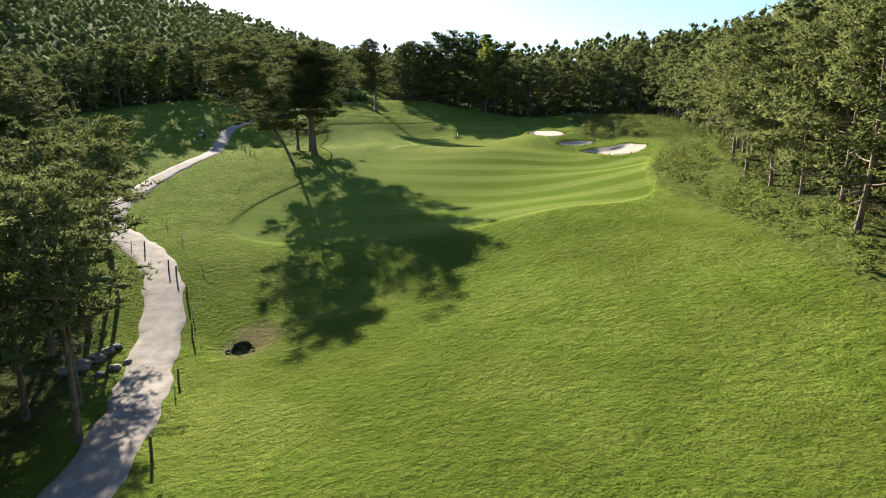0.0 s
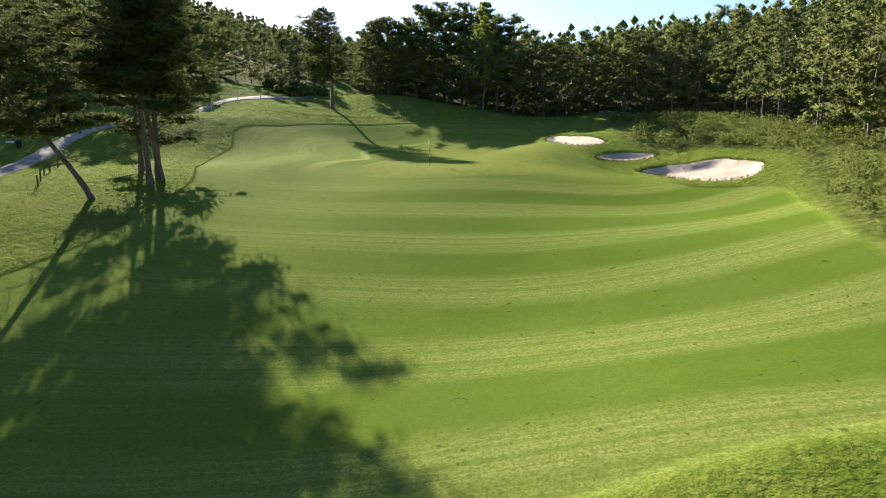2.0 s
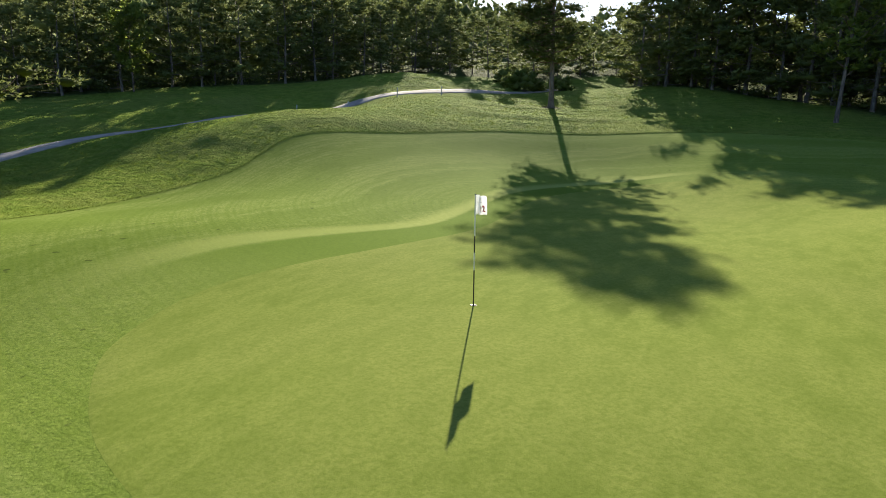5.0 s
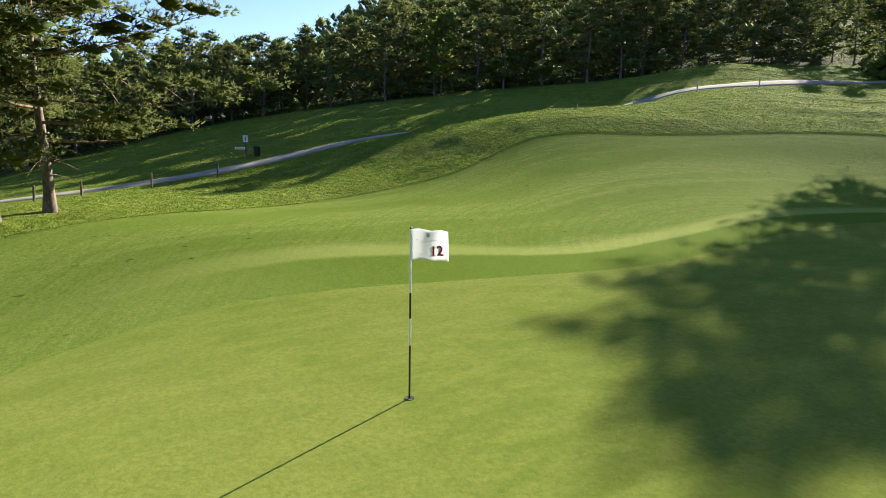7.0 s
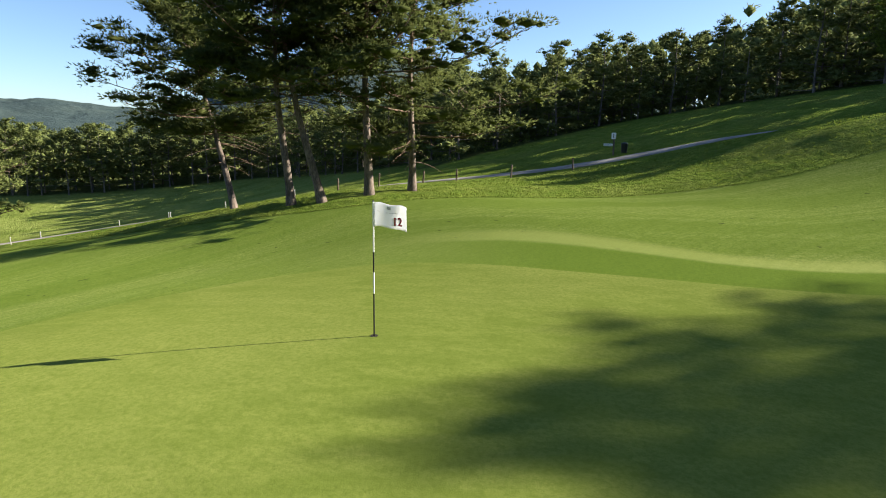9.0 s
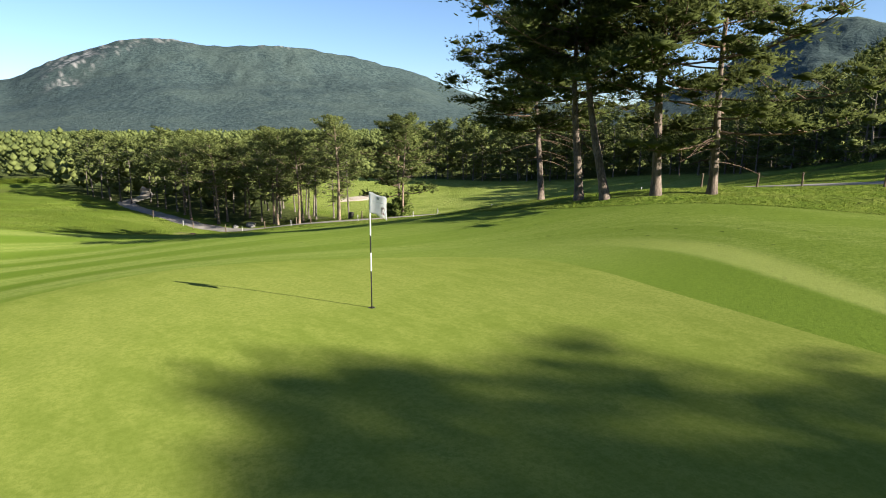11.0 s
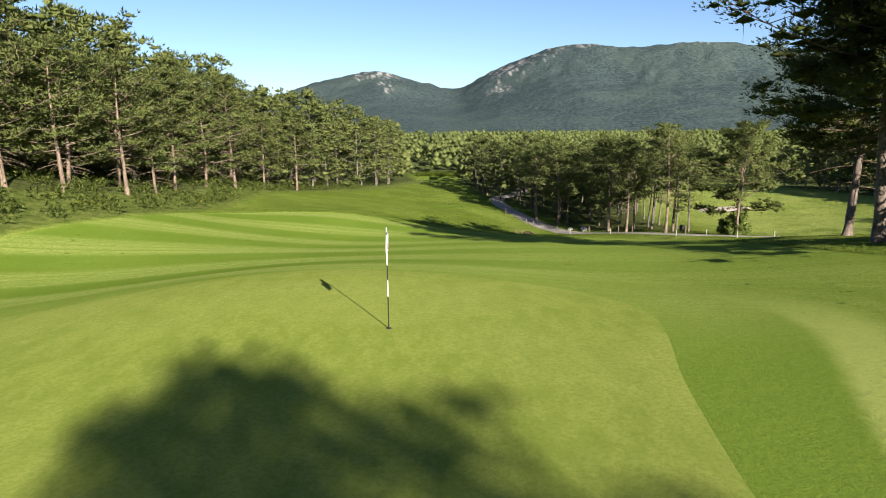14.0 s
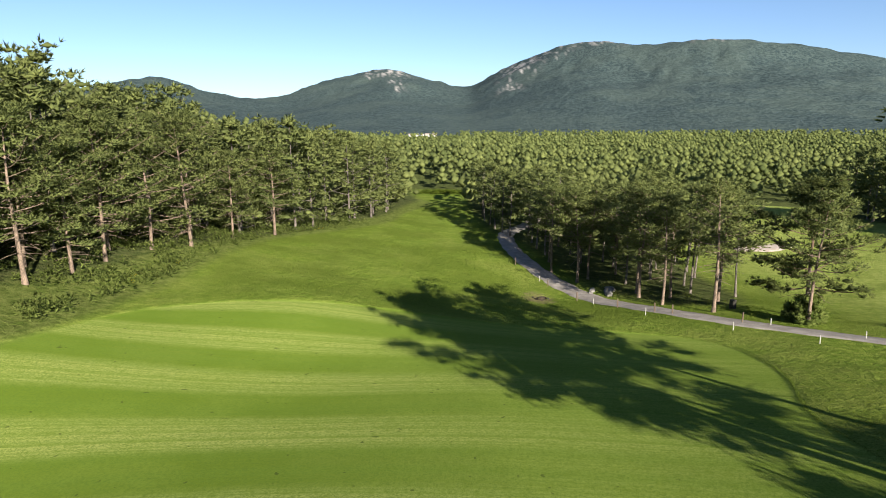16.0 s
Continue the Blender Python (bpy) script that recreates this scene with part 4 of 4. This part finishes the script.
E_FEET = [(28.6, -22.5), (24.4, -31), (27.2, -25.6), (22.6, -41.2), (21.6, -51.2), (19.4, -65), (26.6, -28.4), (22.9, -36.8), (22.4, -45.5), (20, -55.4), (24.8, -40), (16.9, -72.7), (23.7, -48.1), (25.0, -33), (21.8, -60)]
for x, y in E_FEET:
    room(x, y, 0)
    wood_pine(rng, x, y, "pine with a pale trunk at the edge of the wood", "pines of the eastern wood", which=int(rng.integers(3)), kinds=NEAR)
N_FEET = [(-12.4, 63.6), (-9.6, 63), (-7.0, 64.5), (-4.6, 62.9), (-1.4, 63.6), (1.8, 62), (4.2, 60.5), (6.4, 58), (9.4, 55.2), (-13.6, 68), (-10.5, 68), (-6, 68.5), (-2, 68), (12, 54.5), (-11, 65.6), (-8.3, 66.3), (-3.2, 66), (0.4, 65.6), (3.4, 64), (7, 61.2)]
for x, y in N_FEET:
    room(x, y, 0)
    wood_pine(rng, x, y, "dark pine at the wood's edge behind the green", "pines behind the green", size=rng.uniform(1.0, 1.2) if x < -4 else rng.uniform(1.3, 1.45), which=int(rng.integers(0, 3)))
west_edge = open_curve([(-78, -112), (-79, -95), (-83, -77), (-87, -60), (-85, -48), (-77, -36), (-67, -25)], 3.4)
for x, y in west_edge:
    for row in range(2):
        px, py = x - 4.2 * row + rng.uniform(-1, 1), y + 1.6 * row + rng.uniform(-1, 1)
        room(px, py, 0)
        wood_pine(rng, px, py, "pine at the far edge of the western meadow", "pines of the western wood", size=rng.uniform(0.9, 1.05) if y < -55 else rng.uniform(0.7, 0.85), which=int(rng.integers(4, 7)) if row == 0 else int(rng.integers(0, 4)))
MODEL = {"E": (WOOD_LINE_E, 74, 24, "pine in the dense wood east of the fairway", "pines of the eastern wood"),
         "S": (WOOD_LINE_S, 34, 60, "slender pine in the wood along the cart path", "pines along the cart path"),
         "W": (WOOD_LINE_W, 84, 18, "dark pine in the wood beyond the meadow", "pines of the western wood"),
         "N": (WOOD_LINE_N, 66, 20, "dark pine at the wood's edge behind the green", "pines behind the green")}
deep = []
for key, (line, most, depth, label, group) in MODEL.items():
    lo, hi = line.min(0), line.max(0)
    spots = rng.uniform(lo, hi, (8000, 2))
    d = reach(spots[:, 0], spots[:, 1], line)
    inside = d < -0.5
    spots, d = spots[inside], d[inside]
    near = np.hypot(spots[:, 0], (spots[:, 1] + 20) * 0.8)
    order = np.argsort(-d * 1.6 + near * 0.35 + rng.uniform(0, 6, len(d)))
    done = 0
    for (x, y), q in zip(spots[order], d[order]):
        if not room(x, y, 2.8 if key == "W" else 3.2 if key in "NE" else 3.6):
            continue
        if done < most and -q < depth:
            wood_pine(rng, x, y, label, group, which=int(rng.integers(5, 8)) if key == "S" else int(rng.integers(1, 6)) if key == "E" else int(rng.integers(3)),
                      size=rng.uniform(0.74, 0.88) if key == "S" else rng.uniform(1.04, 1.2) if key == "E" and y < -32 else rng.uniform(0.88, 1.04) if key == "W" and y > 22 else rng.uniform(0.66, 0.86) if key == "W" else None if key != "N" else rng.uniform(0.95, 1.15) if x > -8 else rng.uniform(0.76, 0.95))
            done += 1
        else:
            deep.append((x, y))


def far_crowns(name, spots, size, cores, blades, length, width, seed, label, low=1.0):
    """Many plain pines joined into one mesh: a solid heart, clumps round it and needle sprays on them."""
    r = np.random.default_rng(seed)
    spots = np.asarray(spots)
    z = land(spots[:, 0], spots[:, 1])
    k = len(spots)
    tall = low * size * r.uniform(8.5, 12.5, k)
    girth = size * r.uniform(0.85, 1.15, k)
    base = np.stack([spots[:, 0], spots[:, 1], z], -1)
    u = (np.arange(cores)[None] + r.uniform(0, 0.9, (k, cores))) / cores
    az = r.uniform(0, 6.28, (k, cores))
    rad = girth[:, None] * 2.1 * np.sin(np.pi * (0.30 + 0.62 * u)) * r.uniform(0.55, 1.0, (k, cores))
    c = (base[:, None] + np.stack([np.cos(az) * rad, np.sin(az) * rad, tall[:, None] * (0.16 + 0.70 * u)], -1)).reshape(-1, 3)
    bulk = (girth[:, None] * (1.38 - 0.38 * u) * r.uniform(0.75, 1.15, u.shape)).ravel()
    heart = base + np.stack([0 * tall, 0 * tall, tall * 0.42], -1)
    middle = np.repeat(heart, cores, 0)
    middle[:, 2] = 0.5 * middle[:, 2] + 0.5 * c[:, 2] - 0.6 * size
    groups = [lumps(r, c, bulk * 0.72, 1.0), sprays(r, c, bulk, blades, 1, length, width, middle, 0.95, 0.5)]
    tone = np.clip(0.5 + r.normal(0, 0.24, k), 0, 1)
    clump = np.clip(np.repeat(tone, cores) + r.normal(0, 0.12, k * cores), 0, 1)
    # clump hearts toned down, so inner shade of the crowns is painted in
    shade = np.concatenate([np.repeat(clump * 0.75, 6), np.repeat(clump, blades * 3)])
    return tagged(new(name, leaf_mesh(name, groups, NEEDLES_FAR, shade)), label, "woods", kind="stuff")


deep = np.array(deep)
rank = np.argsort(np.hypot(deep[:, 0], deep[:, 1] + 30))
deep = deep[rank][:1200]
slope = (deep[:, 0] > 4) & (deep[:, 1] < -32)
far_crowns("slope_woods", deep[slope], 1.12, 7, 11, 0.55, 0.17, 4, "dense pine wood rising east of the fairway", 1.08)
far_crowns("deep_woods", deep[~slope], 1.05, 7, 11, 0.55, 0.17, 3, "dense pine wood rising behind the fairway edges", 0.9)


def scatter(seed, count, lo, hi, keep, gap_grow):
    """Places thinning out with distance."""
    r = np.random.default_rng(seed)
    p = r.uniform(lo, hi, (count, 2))
    return p[keep(p[:, 0], p[:, 1])]


def off_course(x, y):
    """True away from the open ground."""
    return np.hypot(x * 0.9, (y + 35) * 0.75) > 102


near_hill = scatter(5, 5000, (-300, 60), (300, 330), off_course, 0)
near_hill = near_hill[np.hypot(near_hill[:, 0], near_hill[:, 1]) < 320]
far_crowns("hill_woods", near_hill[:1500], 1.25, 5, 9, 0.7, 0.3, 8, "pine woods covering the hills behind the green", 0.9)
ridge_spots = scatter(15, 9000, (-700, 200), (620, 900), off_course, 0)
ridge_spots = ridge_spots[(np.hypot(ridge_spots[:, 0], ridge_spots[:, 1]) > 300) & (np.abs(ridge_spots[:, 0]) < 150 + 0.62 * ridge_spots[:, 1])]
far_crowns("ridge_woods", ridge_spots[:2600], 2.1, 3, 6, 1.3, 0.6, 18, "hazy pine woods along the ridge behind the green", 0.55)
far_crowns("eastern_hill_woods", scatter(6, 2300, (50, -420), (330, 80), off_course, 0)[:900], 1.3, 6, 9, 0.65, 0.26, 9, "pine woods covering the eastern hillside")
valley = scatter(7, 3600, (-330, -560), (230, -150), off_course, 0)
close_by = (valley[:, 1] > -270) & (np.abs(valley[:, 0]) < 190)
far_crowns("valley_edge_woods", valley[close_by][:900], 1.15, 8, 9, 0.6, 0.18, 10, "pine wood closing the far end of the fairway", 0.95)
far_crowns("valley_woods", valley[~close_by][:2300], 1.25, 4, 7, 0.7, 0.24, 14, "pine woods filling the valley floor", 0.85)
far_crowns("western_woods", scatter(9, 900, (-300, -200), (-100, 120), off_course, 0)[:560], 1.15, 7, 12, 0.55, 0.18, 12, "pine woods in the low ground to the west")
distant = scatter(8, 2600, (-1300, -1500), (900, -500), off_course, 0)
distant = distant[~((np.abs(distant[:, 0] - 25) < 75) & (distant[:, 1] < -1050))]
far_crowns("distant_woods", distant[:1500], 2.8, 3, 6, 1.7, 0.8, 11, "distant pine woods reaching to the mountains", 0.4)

# ---- small things ----


def post(place, tall, thick, material, name, label, group, lean=0.0):
    v, f = tube(np.array([(0, 0, -0.2), (0, 0, tall * 0.5), (0.0, 0, tall - 0.03), (0, 0, tall)]), [thick, thick * 0.96, thick * 0.92, thick * 0.6], 8)
    v, f = v.tolist(), f.tolist()
    f.append(list(range(24, 32)))
    ob = link(name, v, f, material, smooth=False)
    ob.matrix_basis = pose(*place, lean, lean * 0.6, 40 * lean)
    return tagged(ob, label, "post", group)


r2 = np.random.default_rng(9)
for x, y in [(-29.8, -1.3), (-28.4, -4.5), (-27.6, -6.4), (-26.3, -8.8), (-25.1, -10.9), (-32.0, 2.4), (-13.6, -60.9), (-15.3, -55.2), (-17.6, -50.2), (-19.6, -47.0),
             (-20.6, -45.9), (-11.2, -68.4), (-24.1, -42.0)]:
    post((x, y, ground_at(x, y)), r2.uniform(0.72, 0.85), 0.055, WOOD_POST, "wooden_post", "weathered brown wooden stake beside the cart path", "stakes along the cart path", r2.uniform(-4, 4))
for x, y in [(-18.4, -45.6), (-22.3, -39.6), (-25.4, -35.2), (-25.6, -41.0), (-29.2, -36.6), (-31.4, -31.5), (-30.8, -26.5), (-31.0, -21.5), (-34.9, -24.5), (-34.9, -18.5), (-34.6, -29.5),
             (-13.0, -62.6), (-16.2, -52.8)]:
    post((x, y, ground_at(x, y)), r2.uniform(0.5, 0.62), 0.034, PALE_POST, "pale_post", "short pale post marking the cart path edge", "pale posts along the cart path", r2.uniform(-3, 3))


def block(lo, hi, bevel=0.01):
    bm = bmesh.new()
    bmesh.ops.create_cube(bm, size=1.0)
    for v in bm.verts:
        v.co = [lo[k] + (v.co[k] + 0.5) * (hi[k] - lo[k]) for k in range(3)]
    bmesh.ops.bevel(bm, geom=bm.edges[:], offset=bevel, segments=2, affect="EDGES")
    return bm


def make_tee_sign():
    x, y = -37.6, 5.1
    z = ground_at(x, y)
    ob = empty("tee_sign", (x, y, z), 62, "wooden tee sign with two white boards beside a bin", "sign")
    part("post", block((-0.05, -0.05, -0.2), (0.05, 0.05, 1.5)), WOOD_POST, ob)
    board = part("board", block((-0.17, -0.09, 1.05), (0.17, -0.05, 1.5)), WHITE, ob, "white upright board")
    part("print", block((-0.03, -0.095, 1.14), (0.03, -0.088, 1.42), 0.002), BLACK, board, "dark upright bar")
    arm = part("arrow_board", block((-0.75, -0.09, 0.55), (-0.05, -0.05, 0.72)), WHITE, ob, "white long board")
    for k in range(4):
        part("print", block((-0.66 + 0.14 * k, -0.095, 0.60), (-0.57 + 0.14 * k, -0.088, 0.67), 0.002), GREY_INK, arm)
    bin_ob = empty("litter_bin", (x - 0.15, y + 0.75, ground_at(x - 0.15, y + 0.75)), 0, "black round litter bin beside the tee sign", "bin")
    v, f = tube(np.array([(0, 0, -0.05), (0, 0, 0.02), (0, 0, 0.55), (0, 0, 0.6)]), [0.2, 0.21, 0.24, 0.25], 18)
    link("body", v.tolist(), f.tolist(), BLACK, bin_ob, smooth=True)
    v, f = tube(np.array([(0, 0, 0.60), (0, 0, 0.64), (0, 0, 0.68)]), [0.26, 0.24, 0.04], 18)
    link("lid", v.tolist(), f.tolist(), BLACK, bin_ob, smooth=True)


make_tee_sign()


def rock(place, size, seed, label, name="boulder", squash=0.6, material=None, group="stones by the cart path"):
    bm = bmesh.new()
    bmesh.ops.create_icosphere(bm, subdivisions=3, radius=1.0)
    for v in bm.verts:
        q = v.co * 1.0
        v.co = q * (0.85 + 0.35 * noise.noise(q * 1.3 + Vector((seed * 7.1, 0, 0))) + 0.10 * noise.noise(q * 4 + Vector((0, seed * 3.3, 0))))
        v.co.z *= squash
        v.co *= size
    for f in bm.faces:
        f.smooth = True
    ob = part(name, bm, material or STONE)
    ob.matrix_basis = pose(*place, 0, 0, seed * 67)
    return tagged(ob, label, "rock", group)


for k, (dx, dy, s) in enumerate([(0, 0, 0.62), (0.5, 0.9, 0.5), (0.75, 1.7, 0.42), (-0.45, -0.7, 0.5), (1.0, 2.3, 0.3)]):
    x, y = -19.3 + dx * 0.6, -58.9 + dy
    rock((x, y, ground_at(x, y) + 0.1), s, k, "large grey boulder in a row beside the cart path")
for k, (x, y, s) in enumerate([(-17.6, -58.9, 0.34), (-17.3, -58.2, 0.25), (-17.9, -59.7, 0.28)]):
    rock((x, y, ground_at(x, y) + 0.05), s, 11 + k, "small pale stone in the grass verge")

# culvert mouth
dx, dy = DRAIN
dz = ground_at(dx, dy)
drain = empty("culvert", (dx, dy, dz - 0.22), 10, "dark culvert mouth in a trodden grass hollow", "culvert")
hole = bmesh.new()
rings = []
for k, (r, depth) in enumerate([(1.15, 0.0), (1.0, 0.06), (0.92, -0.08), (0.75, -0.35), (0.4, -0.55)]):
    row = []
    for j in range(18):
        q = 2 * math.pi * j / 18
        w = r * (1 + 0.16 * noise.noise((math.cos(q) * 1.7, math.sin(q) * 1.7, 4.0 + 0.3 * k)))
        row.append(hole.verts.new((0.52 * w * math.cos(q), 0.40 * w * math.sin(q) - 0.15 * depth, depth + 0.30 * w * math.sin(q) + 0.05)))
    rings.append(row)
for a0, b0 in zip(rings, rings[1:]):
    for j in range(18):
        hole.faces.new((a0[j], a0[(j + 1) % 18], b0[(j + 1) % 18], b0[j])).smooth = True
hole.faces.new(rings[-1])
part("mouth", hole, EARTH, drain, "dark hollow earth mouth")
for k, (ox, oy, s) in enumerate([(-0.75, -0.1, 0.16), (-0.62, -0.42, 0.12), (0.66, -0.3, 0.13)]):
    rock((dx + ox, dy + oy, ground_at(dx + ox, dy + oy) - 0.12), s, 31 + k, "dark stone at the culvert mouth", name="stone", material=DARK_STONE)

# pale stones of an old terrace edge behind the bunkers
r_st = np.random.default_rng(44)
for k in range(16):
    u = (k + r_st.uniform(-0.3, 0.3)) / 15
    x, y = 27.2 + 10.8 * u + r_st.normal(0, 0.3), 56.6 - 14.8 * u + r_st.normal(0, 0.3)
    rock((x, y, ground_at(x, y) + 0.12), r_st.uniform(0.28, 0.6), 50 + k, "pale limestone block of an old terrace edge", squash=0.5, group="stones of the old terrace")

# concrete hydrant box
hx, hy = -26.6, -48.6
part_box = part("utility_box", block((-0.2, -0.2, -0.1), (0.2, 0.2, 0.75), 0.03), DARK_STONE)
part_box.matrix_basis = pose(hx, hy, ground_at(hx, hy), 0, 0, 25)
tagged(part_box, "small dark concrete utility box in the grass", "utility box")


def leafy_lump(name, place, wide, tall, seed, material, label, category, kites=1500, group=""):
    """A dense bush: a woody base and leaves on many clumps."""
    r = np.random.default_rng(seed)
    k = 46
    d = r.normal(size=(k, 3))
    d /= np.linalg.norm(d, axis=1, keepdims=True)
    d[:, 2] = np.abs(d[:, 2])
    c = d * r.uniform(0.45, 0.85, (k, 1)) * (wide, wide, tall * 0.9) + (0, 0, tall * 0.12)
    g = sprays(r, c, np.full(k, 0.26 * wide), max(2, kites // (k * 5)), 5, 0.15 * wide, 0.065 * wide, np.zeros((k, 3)), 0.8)
    ob = empty(name, place, 0, label, category, group)
    new("leaves", leaf_mesh("leaves", [lumps(r, c, np.full(k, 0.24 * wide), 0.8), g], material)).parent = ob
    stems = gather([tube(np.stack([(0, 0, -0.1), q * 0.5, q]), [0.03, 0.02, 0.008], 4) for q in c[::3]])
    st = big_mesh("stems", *stems)
    st.materials.append(BARK_GREY)
    new("stems", st).parent = ob
    return ob


leafy_lump("round_bush", (-28.9, -42.5, ground_at(-28.9, -42.5)), 1.45, 2.3, 4, SHRUB, "dense rounded green bush on mown grass", "bush", 8000)
for k, (x, y, w, h) in enumerate([(-25.5, 60.5, 2.6, 2.6), (-22.0, 63.5, 1.6, 2.2), (-29.5, 66, 1.8, 1.8), (-33, 72, 2.2, 2.0)]):
    leafy_lump("bush", (x, y, ground_at(x, y)), w, h, 60 + k, SHRUB, "leafy bush on the bank behind the lone pine", "bush", 2600, "bushes behind the green")


def clumps_of(name, spots, seed, per, size, height, material, label, category, flat=0.7):
    r = np.random.default_rng(seed)
    z = land(spots[:, 0], spots[:, 1])
    k = len(spots)
    s = size * r.uniform(0.5, 1.3, k)
    c = np.stack([spots[:, 0], spots[:, 1], z + height * s], -1)
    g = sprays(r, c, s, per, 4, size * 0.27, size * 0.12, c - (0, 0, 1.0), flat)
    return tagged(new(name, leaf_mesh(name, [g], material)), label, category, kind="stuff")


def inside_of(seed, count, line, lo=(-200, -200), hi=(200, 200), deep_by=0.0):
    r = np.random.default_rng(seed)
    a, b = np.maximum(line.min(0), lo), np.minimum(line.max(0), hi)
    p = r.uniform(a, b, (count, 2))
    return p[reach(p[:, 0], p[:, 1], line) < -deep_by]


scrub_spots = inside_of(1, 2600, SCRUB_LINE, (8, -90), (37, 42), 0.6)
sandy = np.minimum.reduce([reach(scrub_spots[:, 0], scrub_spots[:, 1], line) for line in BUNKERS])
keep = np.array([noise.noise((x * 0.22, y * 0.22, 5.0)) > -0.22 for x, y in scrub_spots]) & (sandy > 1.2)
clumps_of("scrub", scrub_spots[keep][:1400], 2, 26, 0.74, 0.5, SHRUB, "low tangled green scrub along the wood's edge", "scrub")
under = np.concatenate([inside_of(3, 1500, WOOD_LINE_W, (-75, -20), (-40, 70), 0.0), inside_of(4, 1500, WOOD_LINE_N, (-60, 50), (40, 108), 0.0), inside_of(5, 700, WOOD_LINE_E, (4, -120), (45, 60), 0.5)])
under = under[np.random.default_rng(33).permutation(len(under))]
clumps_of("undergrowth", under[:1600], 6, 9, 0.95, 0.6, SHRUB, "dark undergrowth at the foot of the pines", "undergrowth")
verge = inside_of(8, 400, closed_curve([(-18.0, -62), (-20.5, -55), (-24, -47.5), (-29, -41), (-31, -44), (-27, -56), (-22, -66)], 5))
clumps_of("verge_plants", verge[:260], 12, 12, 0.22, 0.4, BLADE, "tall grass and weeds beside the cart path", "grass")
r_tee = np.random.default_rng(71)
tee_bank = np.stack([r_tee.uniform(-12.5, 2.0, 420), r_tee.normal(-161, 0.8, 420)], -1)
clumps_of("long_grass", tee_bank, 72, 10, 0.75, 0.7, BLADE, "bright uncut grass bank closing the fairway", "grass")
YELLOW = leafy("yellow_petals", (0.42, 0.34, 0.02), (0.62, 0.52, 0.04), 0.0, 0.3)
flowers = np.array([(20.4, -27.0), (20.9, -26.4), (20.1, -27.7), (21.6, -30.2), (18.9, -41.8), (19.2, -42.6), (13.6, -79), (13.0, -80), (18.2, -48), (22.6, -20), (33, 22), (33.6, 23)])
clumps_of("yellow_flowers", flowers, 7, 9, 0.3, 0.9, YELLOW, "yellow broom flowers in the scrub", "flowers")


def blades_on(name, p, seed, tall, width, per, label, lift=0.0, material=None):
    r = np.random.default_rng(seed)
    z = land(p[:, 0], p[:, 1]) + lift
    root = np.repeat(np.stack([p[:, 0], p[:, 1], z], -1), per, 0) + r.normal(0, 0.04, (len(p) * per, 3)) * (1, 1, 0)
    way = r.normal(0, 0.55, root.shape) * (1, 1, 0) + (0, 0, 1.0)
    side = np.stack([np.cos(a := r.uniform(0, 6.28, len(root))), np.sin(a), 0 * a], -1) * width / 2
    tip = root + way * tall * r.uniform(0.5, 1.3, (len(root), 1))
    v = np.stack([root - side, root + side, tip], 1).reshape(-1, 3)
    me = big_mesh(name, v, np.arange(len(v)).reshape(-1, 3))
    me.materials.append(material or BLADE)
    return tagged(new(name, me), label, "grass", kind="stuff")


lip = np.concatenate([line + np.random.default_rng(62 + k).normal(0, 0.12, line.shape) for line in BUNKERS[:3] for k in range(5)])
# lip grass in the darkened blades, which paints shade under the rim
blades_on("bunker_lip_grass", lip, 63, 0.2, 0.035, 4, "long grass hanging over the bunker lips", -0.02, material=SHADED_EDGE_BLADE)

# uncut grass along the mown edge on the bank, darkened for the step's shade
edge = closed_curve([tuple(p) for p in FAIRWAY_LINE[::4]], 30)
edge = edge[(edge[:, 0] < 6) & (edge[:, 1] > -32) & ((edge[:, 0] < -12) | (edge[:, 1] > 20))]
r3 = np.random.default_rng(15)
edge = np.repeat(edge, 3, 0) + r3.normal(0, 0.04, (3 * len(edge), 2))
r4_rim = np.random.default_rng(61)
for line in BUNKERS:
    edge = np.concatenate([edge] + [line + r4_rim.normal(0, 0.13, line.shape) for _ in range(7)])
blades_on("edge_grass", edge, 16, 0.05, 0.018, 3, "ragged longer grass darkened for the shaded mown edge", material=SHADED_EDGE_BLADE)
r4 = np.random.default_rng(17)
bank = r4.uniform((-34, -26), (4, 58), (16000, 2))
bank = bank[(reach(bank[:, 0], bank[:, 1], FAIRWAY_LINE[::3]) > 0.2) & (reach(bank[:, 0], bank[:, 1], PATH_LINE[::3], False) > 1.6)]
blades_on("bank_grass", bank[:9000], 18, 0.09, 0.03, 5, "uneven rough grass on the bank", -0.02)
front = r4.uniform((-13, -86), (20, -39), (16000, 2))
front = front[(reach(front[:, 0], front[:, 1], FAIRWAY_LINE[::3]) > 0.2) & (reach(front[:, 0], front[:, 1], PATH_LINE[::3], False) > 1.6)]
front = front[np.array([noise.noise((x * 0.5, y * 0.5, 2.0)) > -0.15 for x, y in front])]
blades_on("rough_grass", front[:9000], 19, 0.075, 0.024, 5, "coarse tufted rough grass of the fairway edge", -0.02)

# posts behind the bank's crest
for x, y in [(-34.2, 31.0), (-30.3, 33.3), (-28.3, 38.0), (-26.6, 43.1)]:
    post((x, y, ground_at(x, y)), 0.8, 0.05, PALE_POST, "pale_post", "short pale post marking the cart path edge", "pale posts along the cart path", 1.5)
